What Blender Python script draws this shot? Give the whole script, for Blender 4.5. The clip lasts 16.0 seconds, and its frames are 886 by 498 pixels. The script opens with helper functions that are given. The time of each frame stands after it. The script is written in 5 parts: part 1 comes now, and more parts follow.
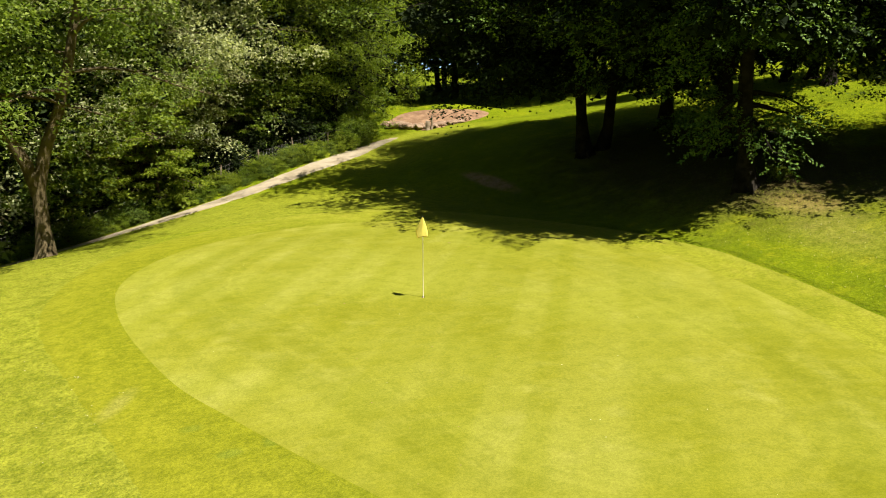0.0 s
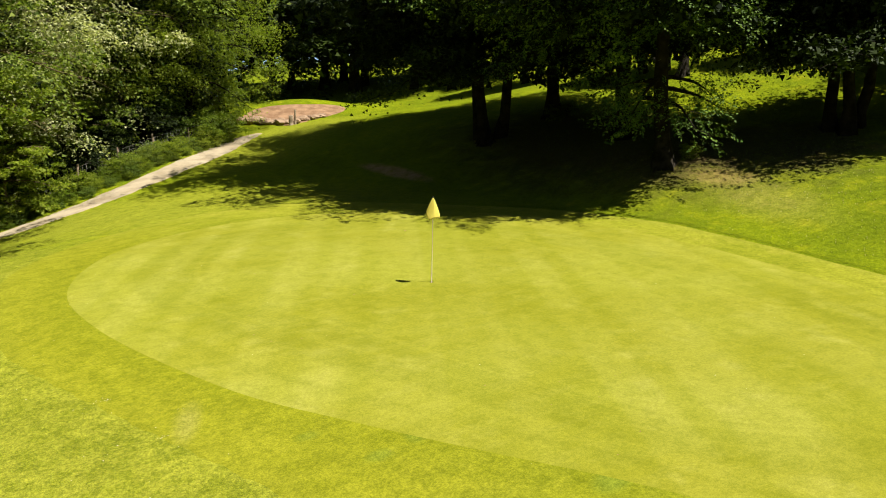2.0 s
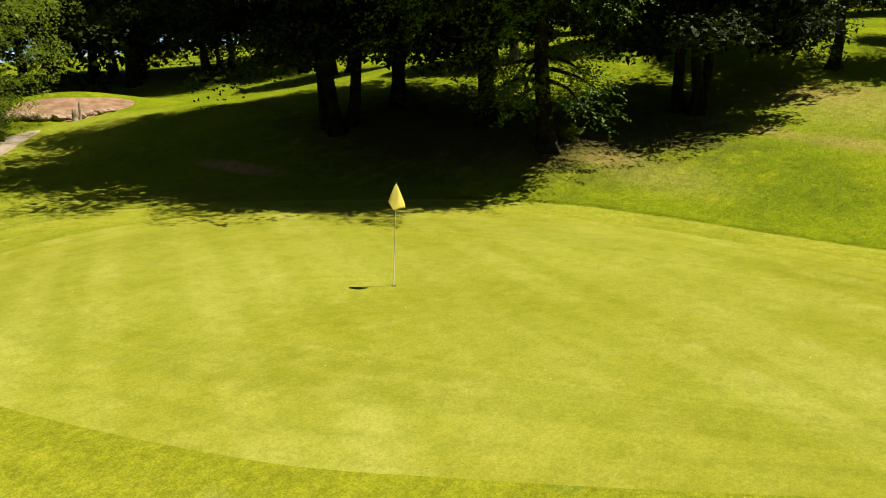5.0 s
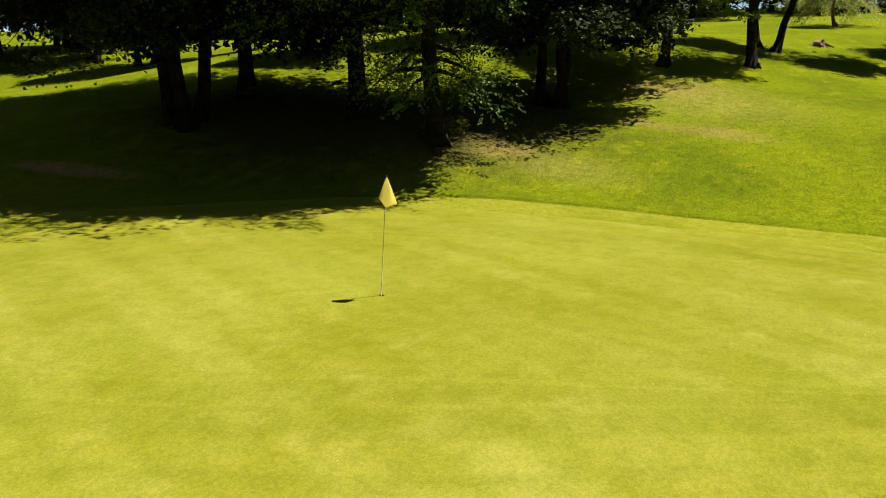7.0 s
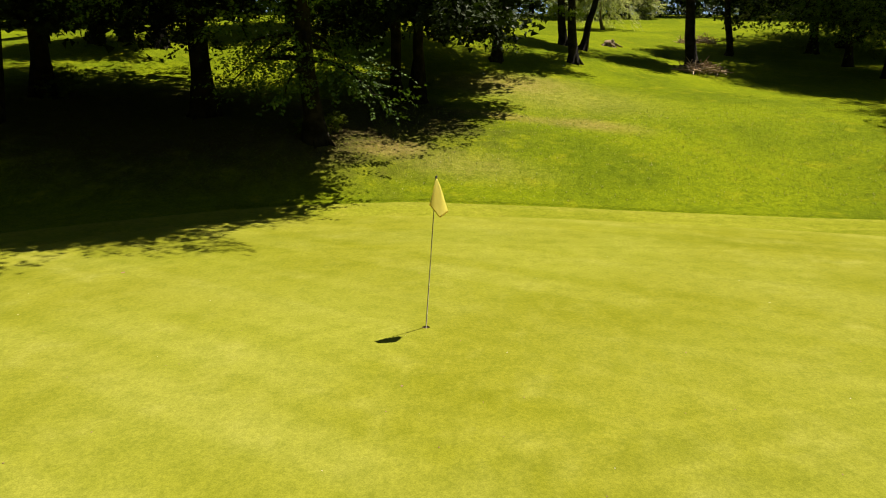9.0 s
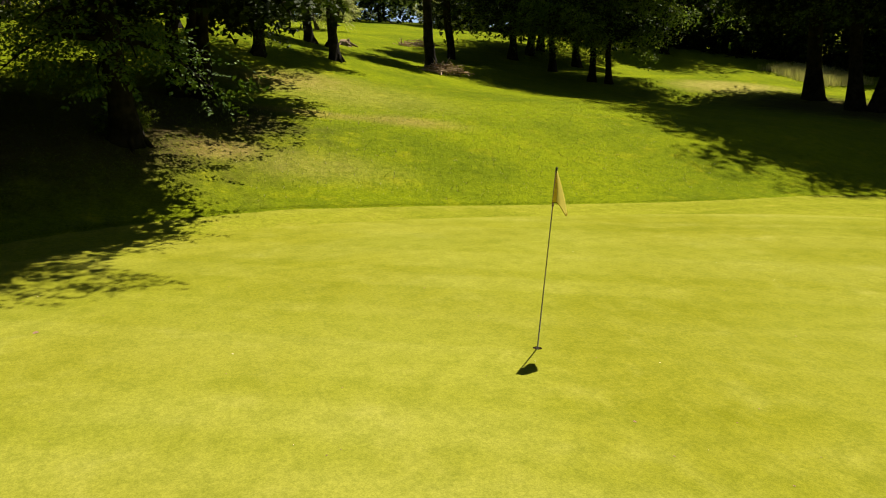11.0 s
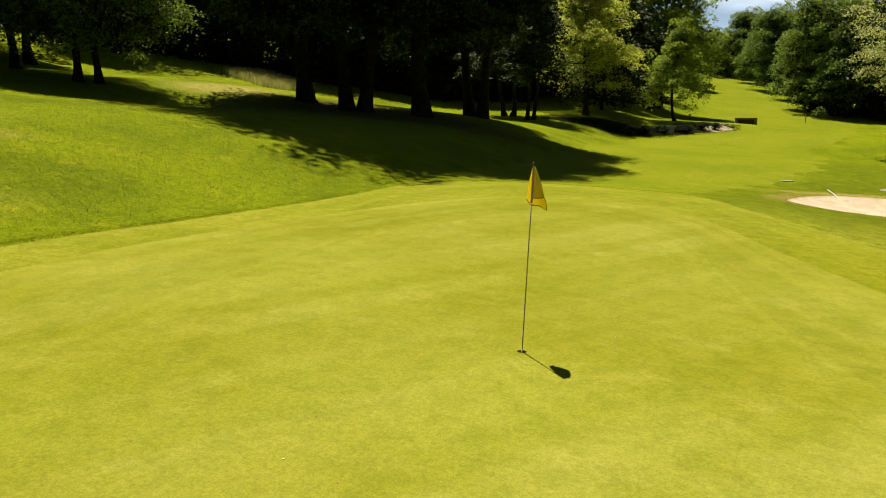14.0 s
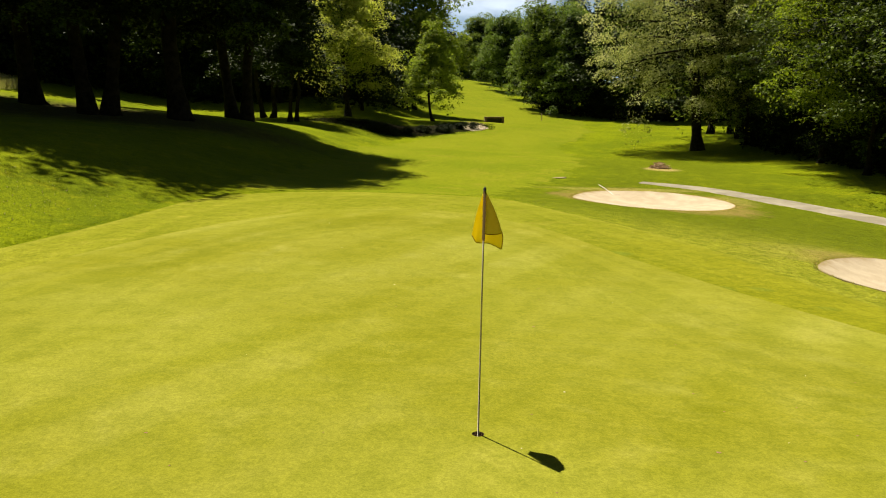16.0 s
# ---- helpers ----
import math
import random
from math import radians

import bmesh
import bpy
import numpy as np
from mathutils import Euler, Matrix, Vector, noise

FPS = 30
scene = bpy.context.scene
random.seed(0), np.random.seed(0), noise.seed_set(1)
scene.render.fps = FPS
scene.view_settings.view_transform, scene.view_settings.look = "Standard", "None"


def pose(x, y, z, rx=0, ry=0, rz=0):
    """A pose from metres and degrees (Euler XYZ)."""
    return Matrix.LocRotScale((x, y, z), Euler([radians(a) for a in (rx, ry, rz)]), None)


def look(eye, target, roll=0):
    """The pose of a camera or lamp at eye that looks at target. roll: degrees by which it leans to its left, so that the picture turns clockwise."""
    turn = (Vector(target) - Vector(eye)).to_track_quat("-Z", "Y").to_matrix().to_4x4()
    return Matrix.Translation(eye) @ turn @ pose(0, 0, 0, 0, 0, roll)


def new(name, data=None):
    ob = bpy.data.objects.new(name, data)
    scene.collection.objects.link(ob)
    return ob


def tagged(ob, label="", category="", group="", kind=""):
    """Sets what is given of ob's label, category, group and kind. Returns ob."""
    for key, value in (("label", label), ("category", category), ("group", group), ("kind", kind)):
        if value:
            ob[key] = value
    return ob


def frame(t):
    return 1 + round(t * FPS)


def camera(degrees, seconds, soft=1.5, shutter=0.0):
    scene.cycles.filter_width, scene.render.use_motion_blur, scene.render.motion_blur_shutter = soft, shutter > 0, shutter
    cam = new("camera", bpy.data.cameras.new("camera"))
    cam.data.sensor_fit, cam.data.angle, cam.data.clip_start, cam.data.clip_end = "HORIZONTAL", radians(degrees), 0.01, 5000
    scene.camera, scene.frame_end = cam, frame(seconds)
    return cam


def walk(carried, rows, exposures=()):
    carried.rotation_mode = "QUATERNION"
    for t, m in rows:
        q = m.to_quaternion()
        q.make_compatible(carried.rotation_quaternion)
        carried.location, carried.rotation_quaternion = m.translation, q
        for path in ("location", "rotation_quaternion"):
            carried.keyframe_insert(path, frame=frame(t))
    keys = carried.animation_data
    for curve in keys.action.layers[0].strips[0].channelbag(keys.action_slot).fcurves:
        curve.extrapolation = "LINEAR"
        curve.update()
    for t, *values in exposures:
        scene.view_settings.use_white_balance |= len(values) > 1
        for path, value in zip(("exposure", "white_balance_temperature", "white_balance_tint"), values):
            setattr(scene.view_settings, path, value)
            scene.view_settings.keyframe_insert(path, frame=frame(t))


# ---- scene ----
DEGREES = 62.65
cam = camera(DEGREES, 16.0, soft=1.0, shutter=0.0)
PATH = [
    (0, (4.524, 17.317, 5.155), (3.977, 15.441, 4.729), 0.02),
    (0.5, (5.810, 16.670, 4.968), (5.147, 14.831, 4.546), 0.04),
    (1, (7.047, 15.967, 4.741), (6.255, 14.178, 4.323), -0.04),
    (1.5, (8.158, 15.360, 4.610), (7.235, 13.636, 4.191), -0.09),
    (2, (8.928, 14.664, 4.489), (7.884, 13.010, 4.071), -0.05),
    (2.5, (9.331, 13.894, 4.326), (8.188, 12.306, 3.910), -0.07),
    (3, (9.525, 13.101, 4.194), (8.297, 11.578, 3.777), -0.18),
    (5.5, (10.756, 8.766, 3.713), (9.153, 7.645, 3.295), -0.11),
    (6, (11.044, 7.653, 3.622), (9.354, 6.669, 3.203), 0.08),
    (6.5, (11.173, 6.630, 3.561), (9.415, 5.775, 3.143), 0.08),
    (7, (11.087, 5.595, 3.484), (9.271, 4.870, 3.066), 0.13),
    (7.5, (10.887, 4.419, 3.393), (9.016, 3.848, 2.978), 0.14),
    (8, (10.615, 3.199, 3.299), (8.702, 2.783, 2.888), 0.06),
    (8.2, (10.458, 2.705, 3.271), (8.533, 2.351, 2.861), -0.08),
    (10.3, (8.155, -2.695, 2.958), (6.252, -2.233, 2.552), 0.13),
    (10.5, (7.857, -3.165, 2.919), (5.978, -2.611, 2.516), 0.10),
    (11, (7.050, -4.287, 2.864), (5.254, -3.505, 2.463), 0.13),
    (11.5, (6.206, -5.302, 2.823), (4.528, -4.290, 2.425), 0.08),
    (12, (5.361, -6.168, 2.791), (3.836, -4.936, 2.396), 0.05),
    (12.5, (4.547, -6.857, 2.776), (3.201, -5.431, 2.382), -0.02),
    (13, (3.724, -7.301, 2.749), (2.569, -5.716, 2.356), 0.03),
    (13.5, (2.942, -7.572, 2.748), (1.982, -5.861, 2.357), 0.04),
    (14, (2.220, -7.587, 2.746), (1.460, -5.779, 2.356), 0.02),
    (14.5, (1.574, -7.436, 2.753), (1.001, -5.560, 2.364), -0.13),
    (15, (0.967, -7.061, 2.770), (0.582, -5.137, 2.380), -0.15),
    (15.5, (0.465, -6.563, 2.786), (0.233, -4.615, 2.397), -0.21),
    (16, (0.038, -5.877, 2.806), (-0.074, -3.919, 2.415), -0.23),
]
EXPOSURES = [(0.0, 1.12, 6180, 12), (3.0, 1.06, 6200, 12), (7.0, 0.97, 6380, 12), (11.0, 0.96, 6520, 12), (13.5, 0.87, 6620, 12), (16.0, 0.87, 6620, 12)]
walk(cam, [(t, look(eye, target, roll)) for t, eye, target, roll in PATH], EXPOSURES)

# ---- light: high summer sun behind thin scattered cloud ----
SUN_AZ, SUN_EL = 127.0, 65.0          # degrees: counter-clockwise from +x, and above the horizon
sun_way = Vector((math.cos(radians(SUN_AZ)) * math.cos(radians(SUN_EL)),
                  math.sin(radians(SUN_AZ)) * math.cos(radians(SUN_EL)), math.sin(radians(SUN_EL))))
sun_data = bpy.data.lights.new("sun", "SUN")
sun_data.energy, sun_data.angle, sun_data.color = 5.0, radians(0.53), (1.03, 0.945, 0.8)
sun = new("sun", sun_data)
sun.matrix_world = look(sun_way * 60, (0, 0, 0))

world = bpy.data.worlds.new("sky")
scene.world = world
world.use_nodes = True
wn, wl = world.node_tree.nodes, world.node_tree.links
wn.clear()
w_out, w_bg = wn.new("ShaderNodeOutputWorld"), wn.new("ShaderNodeBackground")
w_sky = wn.new("ShaderNodeTexSky")
w_sky.sky_type, w_sky.sun_disc = "NISHITA", False
w_sky.sun_elevation, w_sky.sun_rotation = radians(SUN_EL), radians(90 - SUN_AZ)
w_sky.air_density, w_sky.dust_density, w_sky.altitude = 1.5, 0.2, 300
w_co, w_map = wn.new("ShaderNodeTexCoord"), wn.new("ShaderNodeMapping")
w_map.inputs["Scale"].default_value = (1.0, 1.0, 3.2)
w_noise, w_ramp, w_mix = wn.new("ShaderNodeTexNoise"), wn.new("ShaderNodeValToRGB"), wn.new("ShaderNodeMixRGB")
w_noise.inputs["Scale"].default_value, w_noise.inputs["Detail"].default_value = 3.4, 7.0
w_ramp.color_ramp.elements[0].position, w_ramp.color_ramp.elements[1].position = 0.57, 0.72
w_mix.inputs[2].default_value = (46.0, 49.0, 53.0, 1)
wl.new(w_co.outputs["Generated"], w_map.inputs["Vector"])
wl.new(w_map.outputs["Vector"], w_noise.inputs["Vector"])
wl.new(w_noise.outputs["Fac"], w_ramp.inputs["Fac"])
wl.new(w_ramp.outputs["Color"], w_mix.inputs[0])
wl.new(w_sky.outputs["Color"], w_mix.inputs[1])
w_sep, w_low, w_haze = wn.new("ShaderNodeSeparateXYZ"), wn.new("ShaderNodeMapRange"), wn.new("ShaderNodeMixRGB")
w_low.interpolation_type = "SMOOTHSTEP"
w_low.inputs["From Min"].default_value, w_low.inputs["From Max"].default_value = 0.24, -0.02
w_haze.inputs[2].default_value = (26.0, 38.0, 51.0, 1)      # pale summer haze towards the horizon
wl.new(w_co.outputs["Generated"], w_sep.inputs[0])
wl.new(w_sep.outputs["Z"], w_low.inputs["Value"])
wl.new(w_low.outputs["Result"], w_haze.inputs[0])
wl.new(w_mix.outputs["Color"], w_haze.inputs[1])
wl.new(w_haze.outputs["Color"], w_bg.inputs["Color"])
w_bg.inputs["Strength"].default_value = 0.0125
wl.new(w_bg.outputs["Background"], w_out.inputs["Surface"])


# ---- materials ----
def mat_new(name):
    m = bpy.data.materials.new(name)
    m.use_nodes = True
    nt = m.node_tree
    return m, nt, nt.nodes["Principled BSDF"], nt.nodes["Material Output"]


def noise_node(nt, scale, detail=4.0, rough=0.55, stretch=None):
    n = nt.nodes.new("ShaderNodeTexNoise")
    n.inputs["Scale"].default_value, n.inputs["Detail"].default_value, n.inputs["Roughness"].default_value = scale, detail, rough
    co = nt.nodes.new("ShaderNodeTexCoord")
    if stretch:
        mp = nt.nodes.new("ShaderNodeMapping")
        mp.vector_type = "TEXTURE"
        mp.inputs["Scale"].default_value = stretch[:3]
        mp.inputs["Rotation"].default_value = (0, 0, radians(stretch[3] if len(stretch) > 3 else 0))
        nt.links.new(co.outputs["Object"], mp.inputs["Vector"])
        nt.links.new(mp.outputs["Vector"], n.inputs["Vector"])
    else:
        nt.links.new(co.outputs["Object"], n.inputs["Vector"])
    return n.outputs["Fac"]


def ramp(nt, fac, lo, hi):
    """A smooth 0 to 1 step of a value between lo and hi."""
    n = nt.nodes.new("ShaderNodeMapRange")
    n.interpolation_type = "SMOOTHSTEP"
    n.inputs["From Min"].default_value, n.inputs["From Max"].default_value = lo, hi
    nt.links.new(fac, n.inputs["Value"])
    return n.outputs["Result"]


def mix(nt, fac, a, b, kind="MIX"):
    n = nt.nodes.new("ShaderNodeMixRGB")
    n.blend_type = kind
    for sock, v in ((n.inputs[0], fac), (n.inputs[1], a), (n.inputs[2], b)):
        if isinstance(v, (int, float)):
            sock.default_value = v
        elif isinstance(v, tuple):
            sock.default_value = (*v[:3], 1)
        else:
            nt.links.new(v, sock)
    return n.outputs["Color"]


def bump(nt, bsdf, height, strength, distance):
    n = nt.nodes.new("ShaderNodeBump")
    n.inputs["Strength"].default_value, n.inputs["Distance"].default_value = strength, distance
    nt.links.new(height, n.inputs["Height"])
    nt.links.new(n.outputs["Normal"], bsdf.inputs["Normal"])


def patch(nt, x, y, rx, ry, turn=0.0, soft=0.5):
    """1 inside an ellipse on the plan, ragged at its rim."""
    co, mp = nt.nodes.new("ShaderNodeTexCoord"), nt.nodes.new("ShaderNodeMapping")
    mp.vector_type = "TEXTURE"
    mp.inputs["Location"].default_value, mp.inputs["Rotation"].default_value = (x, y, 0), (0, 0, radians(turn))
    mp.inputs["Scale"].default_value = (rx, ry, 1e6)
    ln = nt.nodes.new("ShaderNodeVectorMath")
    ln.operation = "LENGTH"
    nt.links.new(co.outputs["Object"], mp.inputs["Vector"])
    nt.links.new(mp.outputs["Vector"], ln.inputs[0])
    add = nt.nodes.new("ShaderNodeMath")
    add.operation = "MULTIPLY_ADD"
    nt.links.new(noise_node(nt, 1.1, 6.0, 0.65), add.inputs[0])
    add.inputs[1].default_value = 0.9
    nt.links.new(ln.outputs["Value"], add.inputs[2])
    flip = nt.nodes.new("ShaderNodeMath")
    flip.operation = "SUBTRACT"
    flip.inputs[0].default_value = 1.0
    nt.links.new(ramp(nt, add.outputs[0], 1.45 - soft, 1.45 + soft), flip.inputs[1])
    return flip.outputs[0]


def attr(nt, name):
    n = nt.nodes.new("ShaderNodeAttribute")
    n.attribute_name = name
    return n.outputs["Fac"]


def band(nt, turn, width):
    """Straight bands of uneven width that run in the given direction, with slightly frayed edges: 0 to 1."""
    dot, co = nt.nodes.new("ShaderNodeVectorMath"), nt.nodes.new("ShaderNodeTexCoord")
    dot.operation = "DOT_PRODUCT"
    dot.inputs[1].default_value = (-math.sin(radians(turn)) / width, math.cos(radians(turn)) / width, 0)
    nt.links.new(co.outputs["Object"], dot.inputs[0])
    fray = nt.nodes.new("ShaderNodeMath")
    fray.operation = "MULTIPLY_ADD"
    nt.links.new(noise_node(nt, 2.5, 4.0, 0.6), fray.inputs[0])
    fray.inputs[1].default_value = 0.16
    nt.links.new(dot.outputs["Value"], fray.inputs[2])
    lane = nt.nodes.new("ShaderNodeTexNoise")
    lane.noise_dimensions = "1D"
    lane.inputs["Scale"].default_value, lane.inputs["Detail"].default_value = 1.0, 0.0
    nt.links.new(fray.outputs[0], lane.inputs["W"])
    return ramp(nt, lane.outputs["Fac"], 0.44, 0.56)


def grass_mat(name, dark, mid, dry, wide=0.35, fine=26.0, relief=0.5, dist=0.02, stripes=None, bare=(), crisp=0.3, fleck=0.0, lanes=None, rim=None, clumps=0.0, soft_edge=None, tufts=0.75):
    """Turf: broad drifts, dry streaks, tuft shadows put into the colour and pale blade tips; lanes are mower laps that
    follow the edge.
    """
    m, nt, b, _ = mat_new(name)
    big, med, small = noise_node(nt, wide, 5.0), noise_node(nt, wide * 5.5, 5.0, 0.6), noise_node(nt, fine, 4.0, 0.75)
    c = mix(nt, ramp(nt, big, 0.36, 0.64), dark, mid)
    c = mix(nt, ramp(nt, med, 0.5, 0.78), c, dry)
    if stripes:
        s1 = noise_node(nt, 1.0, 2.0, 0.4, (7.0, 2.6, 1, stripes[0]))
        c = mix(nt, 1.0, c, mix(nt, ramp(nt, s1, 0.38, 0.62), (1.02, 1.015, 1.12), (0.955, 0.96, 0.82)), "MULTIPLY")
        for turn, width, pale, deep in ((stripes[0], stripes[1], (1.045, 1.04, 1.16), (0.945, 0.955, 0.82)), (stripes[0] - 78, 2.3, (1.015, 1.015, 1.06), (0.985, 0.985, 0.93))):
            c = mix(nt, 1.0, c, mix(nt, band(nt, turn, width), pale, deep), "MULTIPLY")
        s2 = noise_node(nt, 1.0, 4.0, 0.6, (1.5, 0.4, 1, stripes[0] + 115))
        c = mix(nt, ramp(nt, s2, 0.45, 0.78), c, mix(nt, 0.35, c, dry))
    if lanes:
        e = attr(nt, "edge")
        lap = nt.nodes.new("ShaderNodeTexNoise")
        lap.noise_dimensions = "1D"
        lap.inputs["Scale"].default_value, lap.inputs["Detail"].default_value = lanes, 2.0
        nt.links.new(e, lap.inputs["W"])
        lap_c = mix(nt, ramp(nt, lap.outputs["Fac"], 0.42, 0.58), (0.93, 0.945, 0.88), (1.055, 1.05, 1.08))
        c = mix(nt, 1.0, c, mix(nt, ramp(nt, e, 2.2, 5.5), lap_c, (1.0, 1.0, 1.0)), "MULTIPLY")
    if soft_edge:
        colour, near, far = soft_edge
        wob = nt.nodes.new("ShaderNodeMath")
        wob.operation = "MULTIPLY_ADD"
        nt.links.new(noise_node(nt, 1.6, 5.0, 0.65), wob.inputs[0])
        wob.inputs[1].default_value = 0.6
        nt.links.new(attr(nt, "edge"), wob.inputs[2])
        c = mix(nt, ramp(nt, wob.outputs[0], near, far), mix(nt, 0.42, c, colour), c)
    if rim:
        ring = nt.nodes.new("ShaderNodeMath")
        ring.operation = "MULTIPLY_ADD"
        nt.links.new(noise_node(nt, 2.2, 5.0, 0.65), ring.inputs[0])
        ring.inputs[1].default_value = 0.5
        nt.links.new(attr(nt, "ring"), ring.inputs[2])
        side = nt.nodes.new("ShaderNodeMath")
        side.operation = "MULTIPLY"
        side.inputs[1].default_value = 0.6
        nt.links.new(patch(nt, *rim[1]), side.inputs[0])
        c = mix(nt, ramp(nt, ring.outputs[0], 0.25, 0.95), mix(nt, side.outputs[0], c, rim[0]), c)
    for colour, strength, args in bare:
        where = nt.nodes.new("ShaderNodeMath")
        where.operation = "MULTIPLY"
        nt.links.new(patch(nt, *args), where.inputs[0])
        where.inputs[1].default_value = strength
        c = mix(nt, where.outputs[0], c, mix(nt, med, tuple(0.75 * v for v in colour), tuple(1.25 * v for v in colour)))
    if clumps:
        c = mix(nt, 1.0, c, mix(nt, ramp(nt, noise_node(nt, 3.2, 5.0, 0.65), 0.4, 0.66), (1.06, 1.05, 1.1), (1 - 0.95 * clumps, 1 - 0.8 * clumps, 1 - 1.6 * clumps)), "MULTIPLY")
    tuft = noise_node(nt, fine * 0.33, 4.0, 0.7)
    c = mix(nt, 1.0, c, mix(nt, ramp(nt, small, 0.38, 0.62), (1 - crisp, 1 - 0.92 * crisp, 1 - 1.2 * crisp), (1 + crisp, 1 + 0.92 * crisp, 1 + crisp)), "MULTIPLY")
    k = crisp * tufts
    c = mix(nt, 1.0, c, mix(nt, ramp(nt, tuft, 0.33, 0.67), (1 - k, 1 - 0.88 * k, 1 - 1.2 * k), (1 + k, 1 + 0.9 * k, 1 + k)), "MULTIPLY")
    if fleck:
        tips = noise_node(nt, fine * 0.85, 3.0, 0.7)
        c = mix(nt, ramp(nt, tips, 0.58, 0.64), c, mix(nt, fleck, c, (0.31, 0.385, 0.03)))
        c = mix(nt, ramp(nt, noise_node(nt, fine * 0.6, 3.0, 0.7), 0.4, 0.34), c, mix(nt, fleck, c, (0.066, 0.086, 0.001)))
    nt.links.new(c, b.inputs["Base Color"])
    b.inputs["Roughness"].default_value = 0.9
    b.inputs["Specular IOR Level"].default_value = 0.01
    b.inputs["Sheen Weight"].default_value, b.inputs["Sheen Roughness"].default_value = 0.1, 0.5
    b.inputs["Sheen Tint"].default_value = (0.75, 0.85, 0.25, 1)
    bump(nt, b, small, relief, dist)
    return m


def earth_mat(name, dark, light, scale, relief=0.7, dist=0.02, rough=0.95, rim=None):
    m, nt, b, _ = mat_new(name)
    a, f, g = noise_node(nt, scale, 6.0, 0.6), noise_node(nt, scale * 14, 4.0, 0.7), noise_node(nt, scale * 3.5, 4.0)
    c = mix(nt, ramp(nt, a, 0.35, 0.65), dark, light)
    c = mix(nt, 1.0, c, mix(nt, f, (0.7, 0.7, 0.7), (1.3, 1.3, 1.3)), "MULTIPLY")
    c = mix(nt, ramp(nt, g, 0.55, 0.75), c, mix(nt, 0.5, c, dark))
    if rim:
        wob = nt.nodes.new("ShaderNodeMath")
        wob.operation = "MULTIPLY_ADD"
        nt.links.new(noise_node(nt, 1.4, 5.0, 0.7), wob.inputs[0])
        wob.inputs[1].default_value = -1.1
        nt.links.new(attr(nt, "edge"), wob.inputs[2])
        c = mix(nt, ramp(nt, wob.outputs[0], -0.6, -0.35), rim, c)
    nt.links.new(c, b.inputs["Base Color"])
    b.inputs["Roughness"].default_value = rough
    b.inputs["Specular IOR Level"].default_value = 0.15
    bump(nt, b, f, relief, dist)
    return m


def leaf_mat(name, dark, light, trans=0.45, gloss=0.6):
    """Leaves: each one a little different, with light passing through."""
    m, nt, b, out = mat_new(name)
    geo, info = nt.nodes.new("ShaderNodeNewGeometry"), nt.nodes.new("ShaderNodeObjectInfo")
    c = mix(nt, geo.outputs["Random Per Island"], dark, light)
    clump = noise_node(nt, 0.8, 3.0)
    c = mix(nt, 1.0, c, mix(nt, clump, (0.6, 0.62, 0.6), (1.35, 1.3, 1.2)), "MULTIPLY")
    c = mix(nt, 1.0, c, mix(nt, info.outputs["Random"], (0.8, 0.86, 0.8), (1.18, 1.1, 1.1)), "MULTIPLY")
    nt.links.new(c, b.inputs["Base Color"])
    b.inputs["Roughness"].default_value = gloss
    b.inputs["Specular IOR Level"].default_value = 0.16
    t, mx = nt.nodes.new("ShaderNodeBsdfTranslucent"), nt.nodes.new("ShaderNodeMixShader")
    nt.links.new(mix(nt, 1.0, c, (1.15, 1.25, 0.55), "MULTIPLY"), t.inputs["Color"])
    mx.inputs[0].default_value = trans
    nt.links.new(b.outputs[0], mx.inputs[1])
    nt.links.new(t.outputs[0], mx.inputs[2])
    nt.links.new(mx.outputs[0], out.inputs["Surface"])
    return m


def plain_mat(name, colour, rough=0.5, metal=0.0, vary=0.12, scale=30.0):
    m, nt, b, _ = mat_new(name)
    n = noise_node(nt, scale, 4.0)
    nt.links.new(mix(nt, 1.0, colour, mix(nt, n, (1 - vary,) * 3, (1 + vary,) * 3), "MULTIPLY"), b.inputs["Base Color"])
    b.inputs["Roughness"].default_value, b.inputs["Metallic"].default_value = rough, metal
    bump(nt, b, n, 0.15, 0.002)
    return m


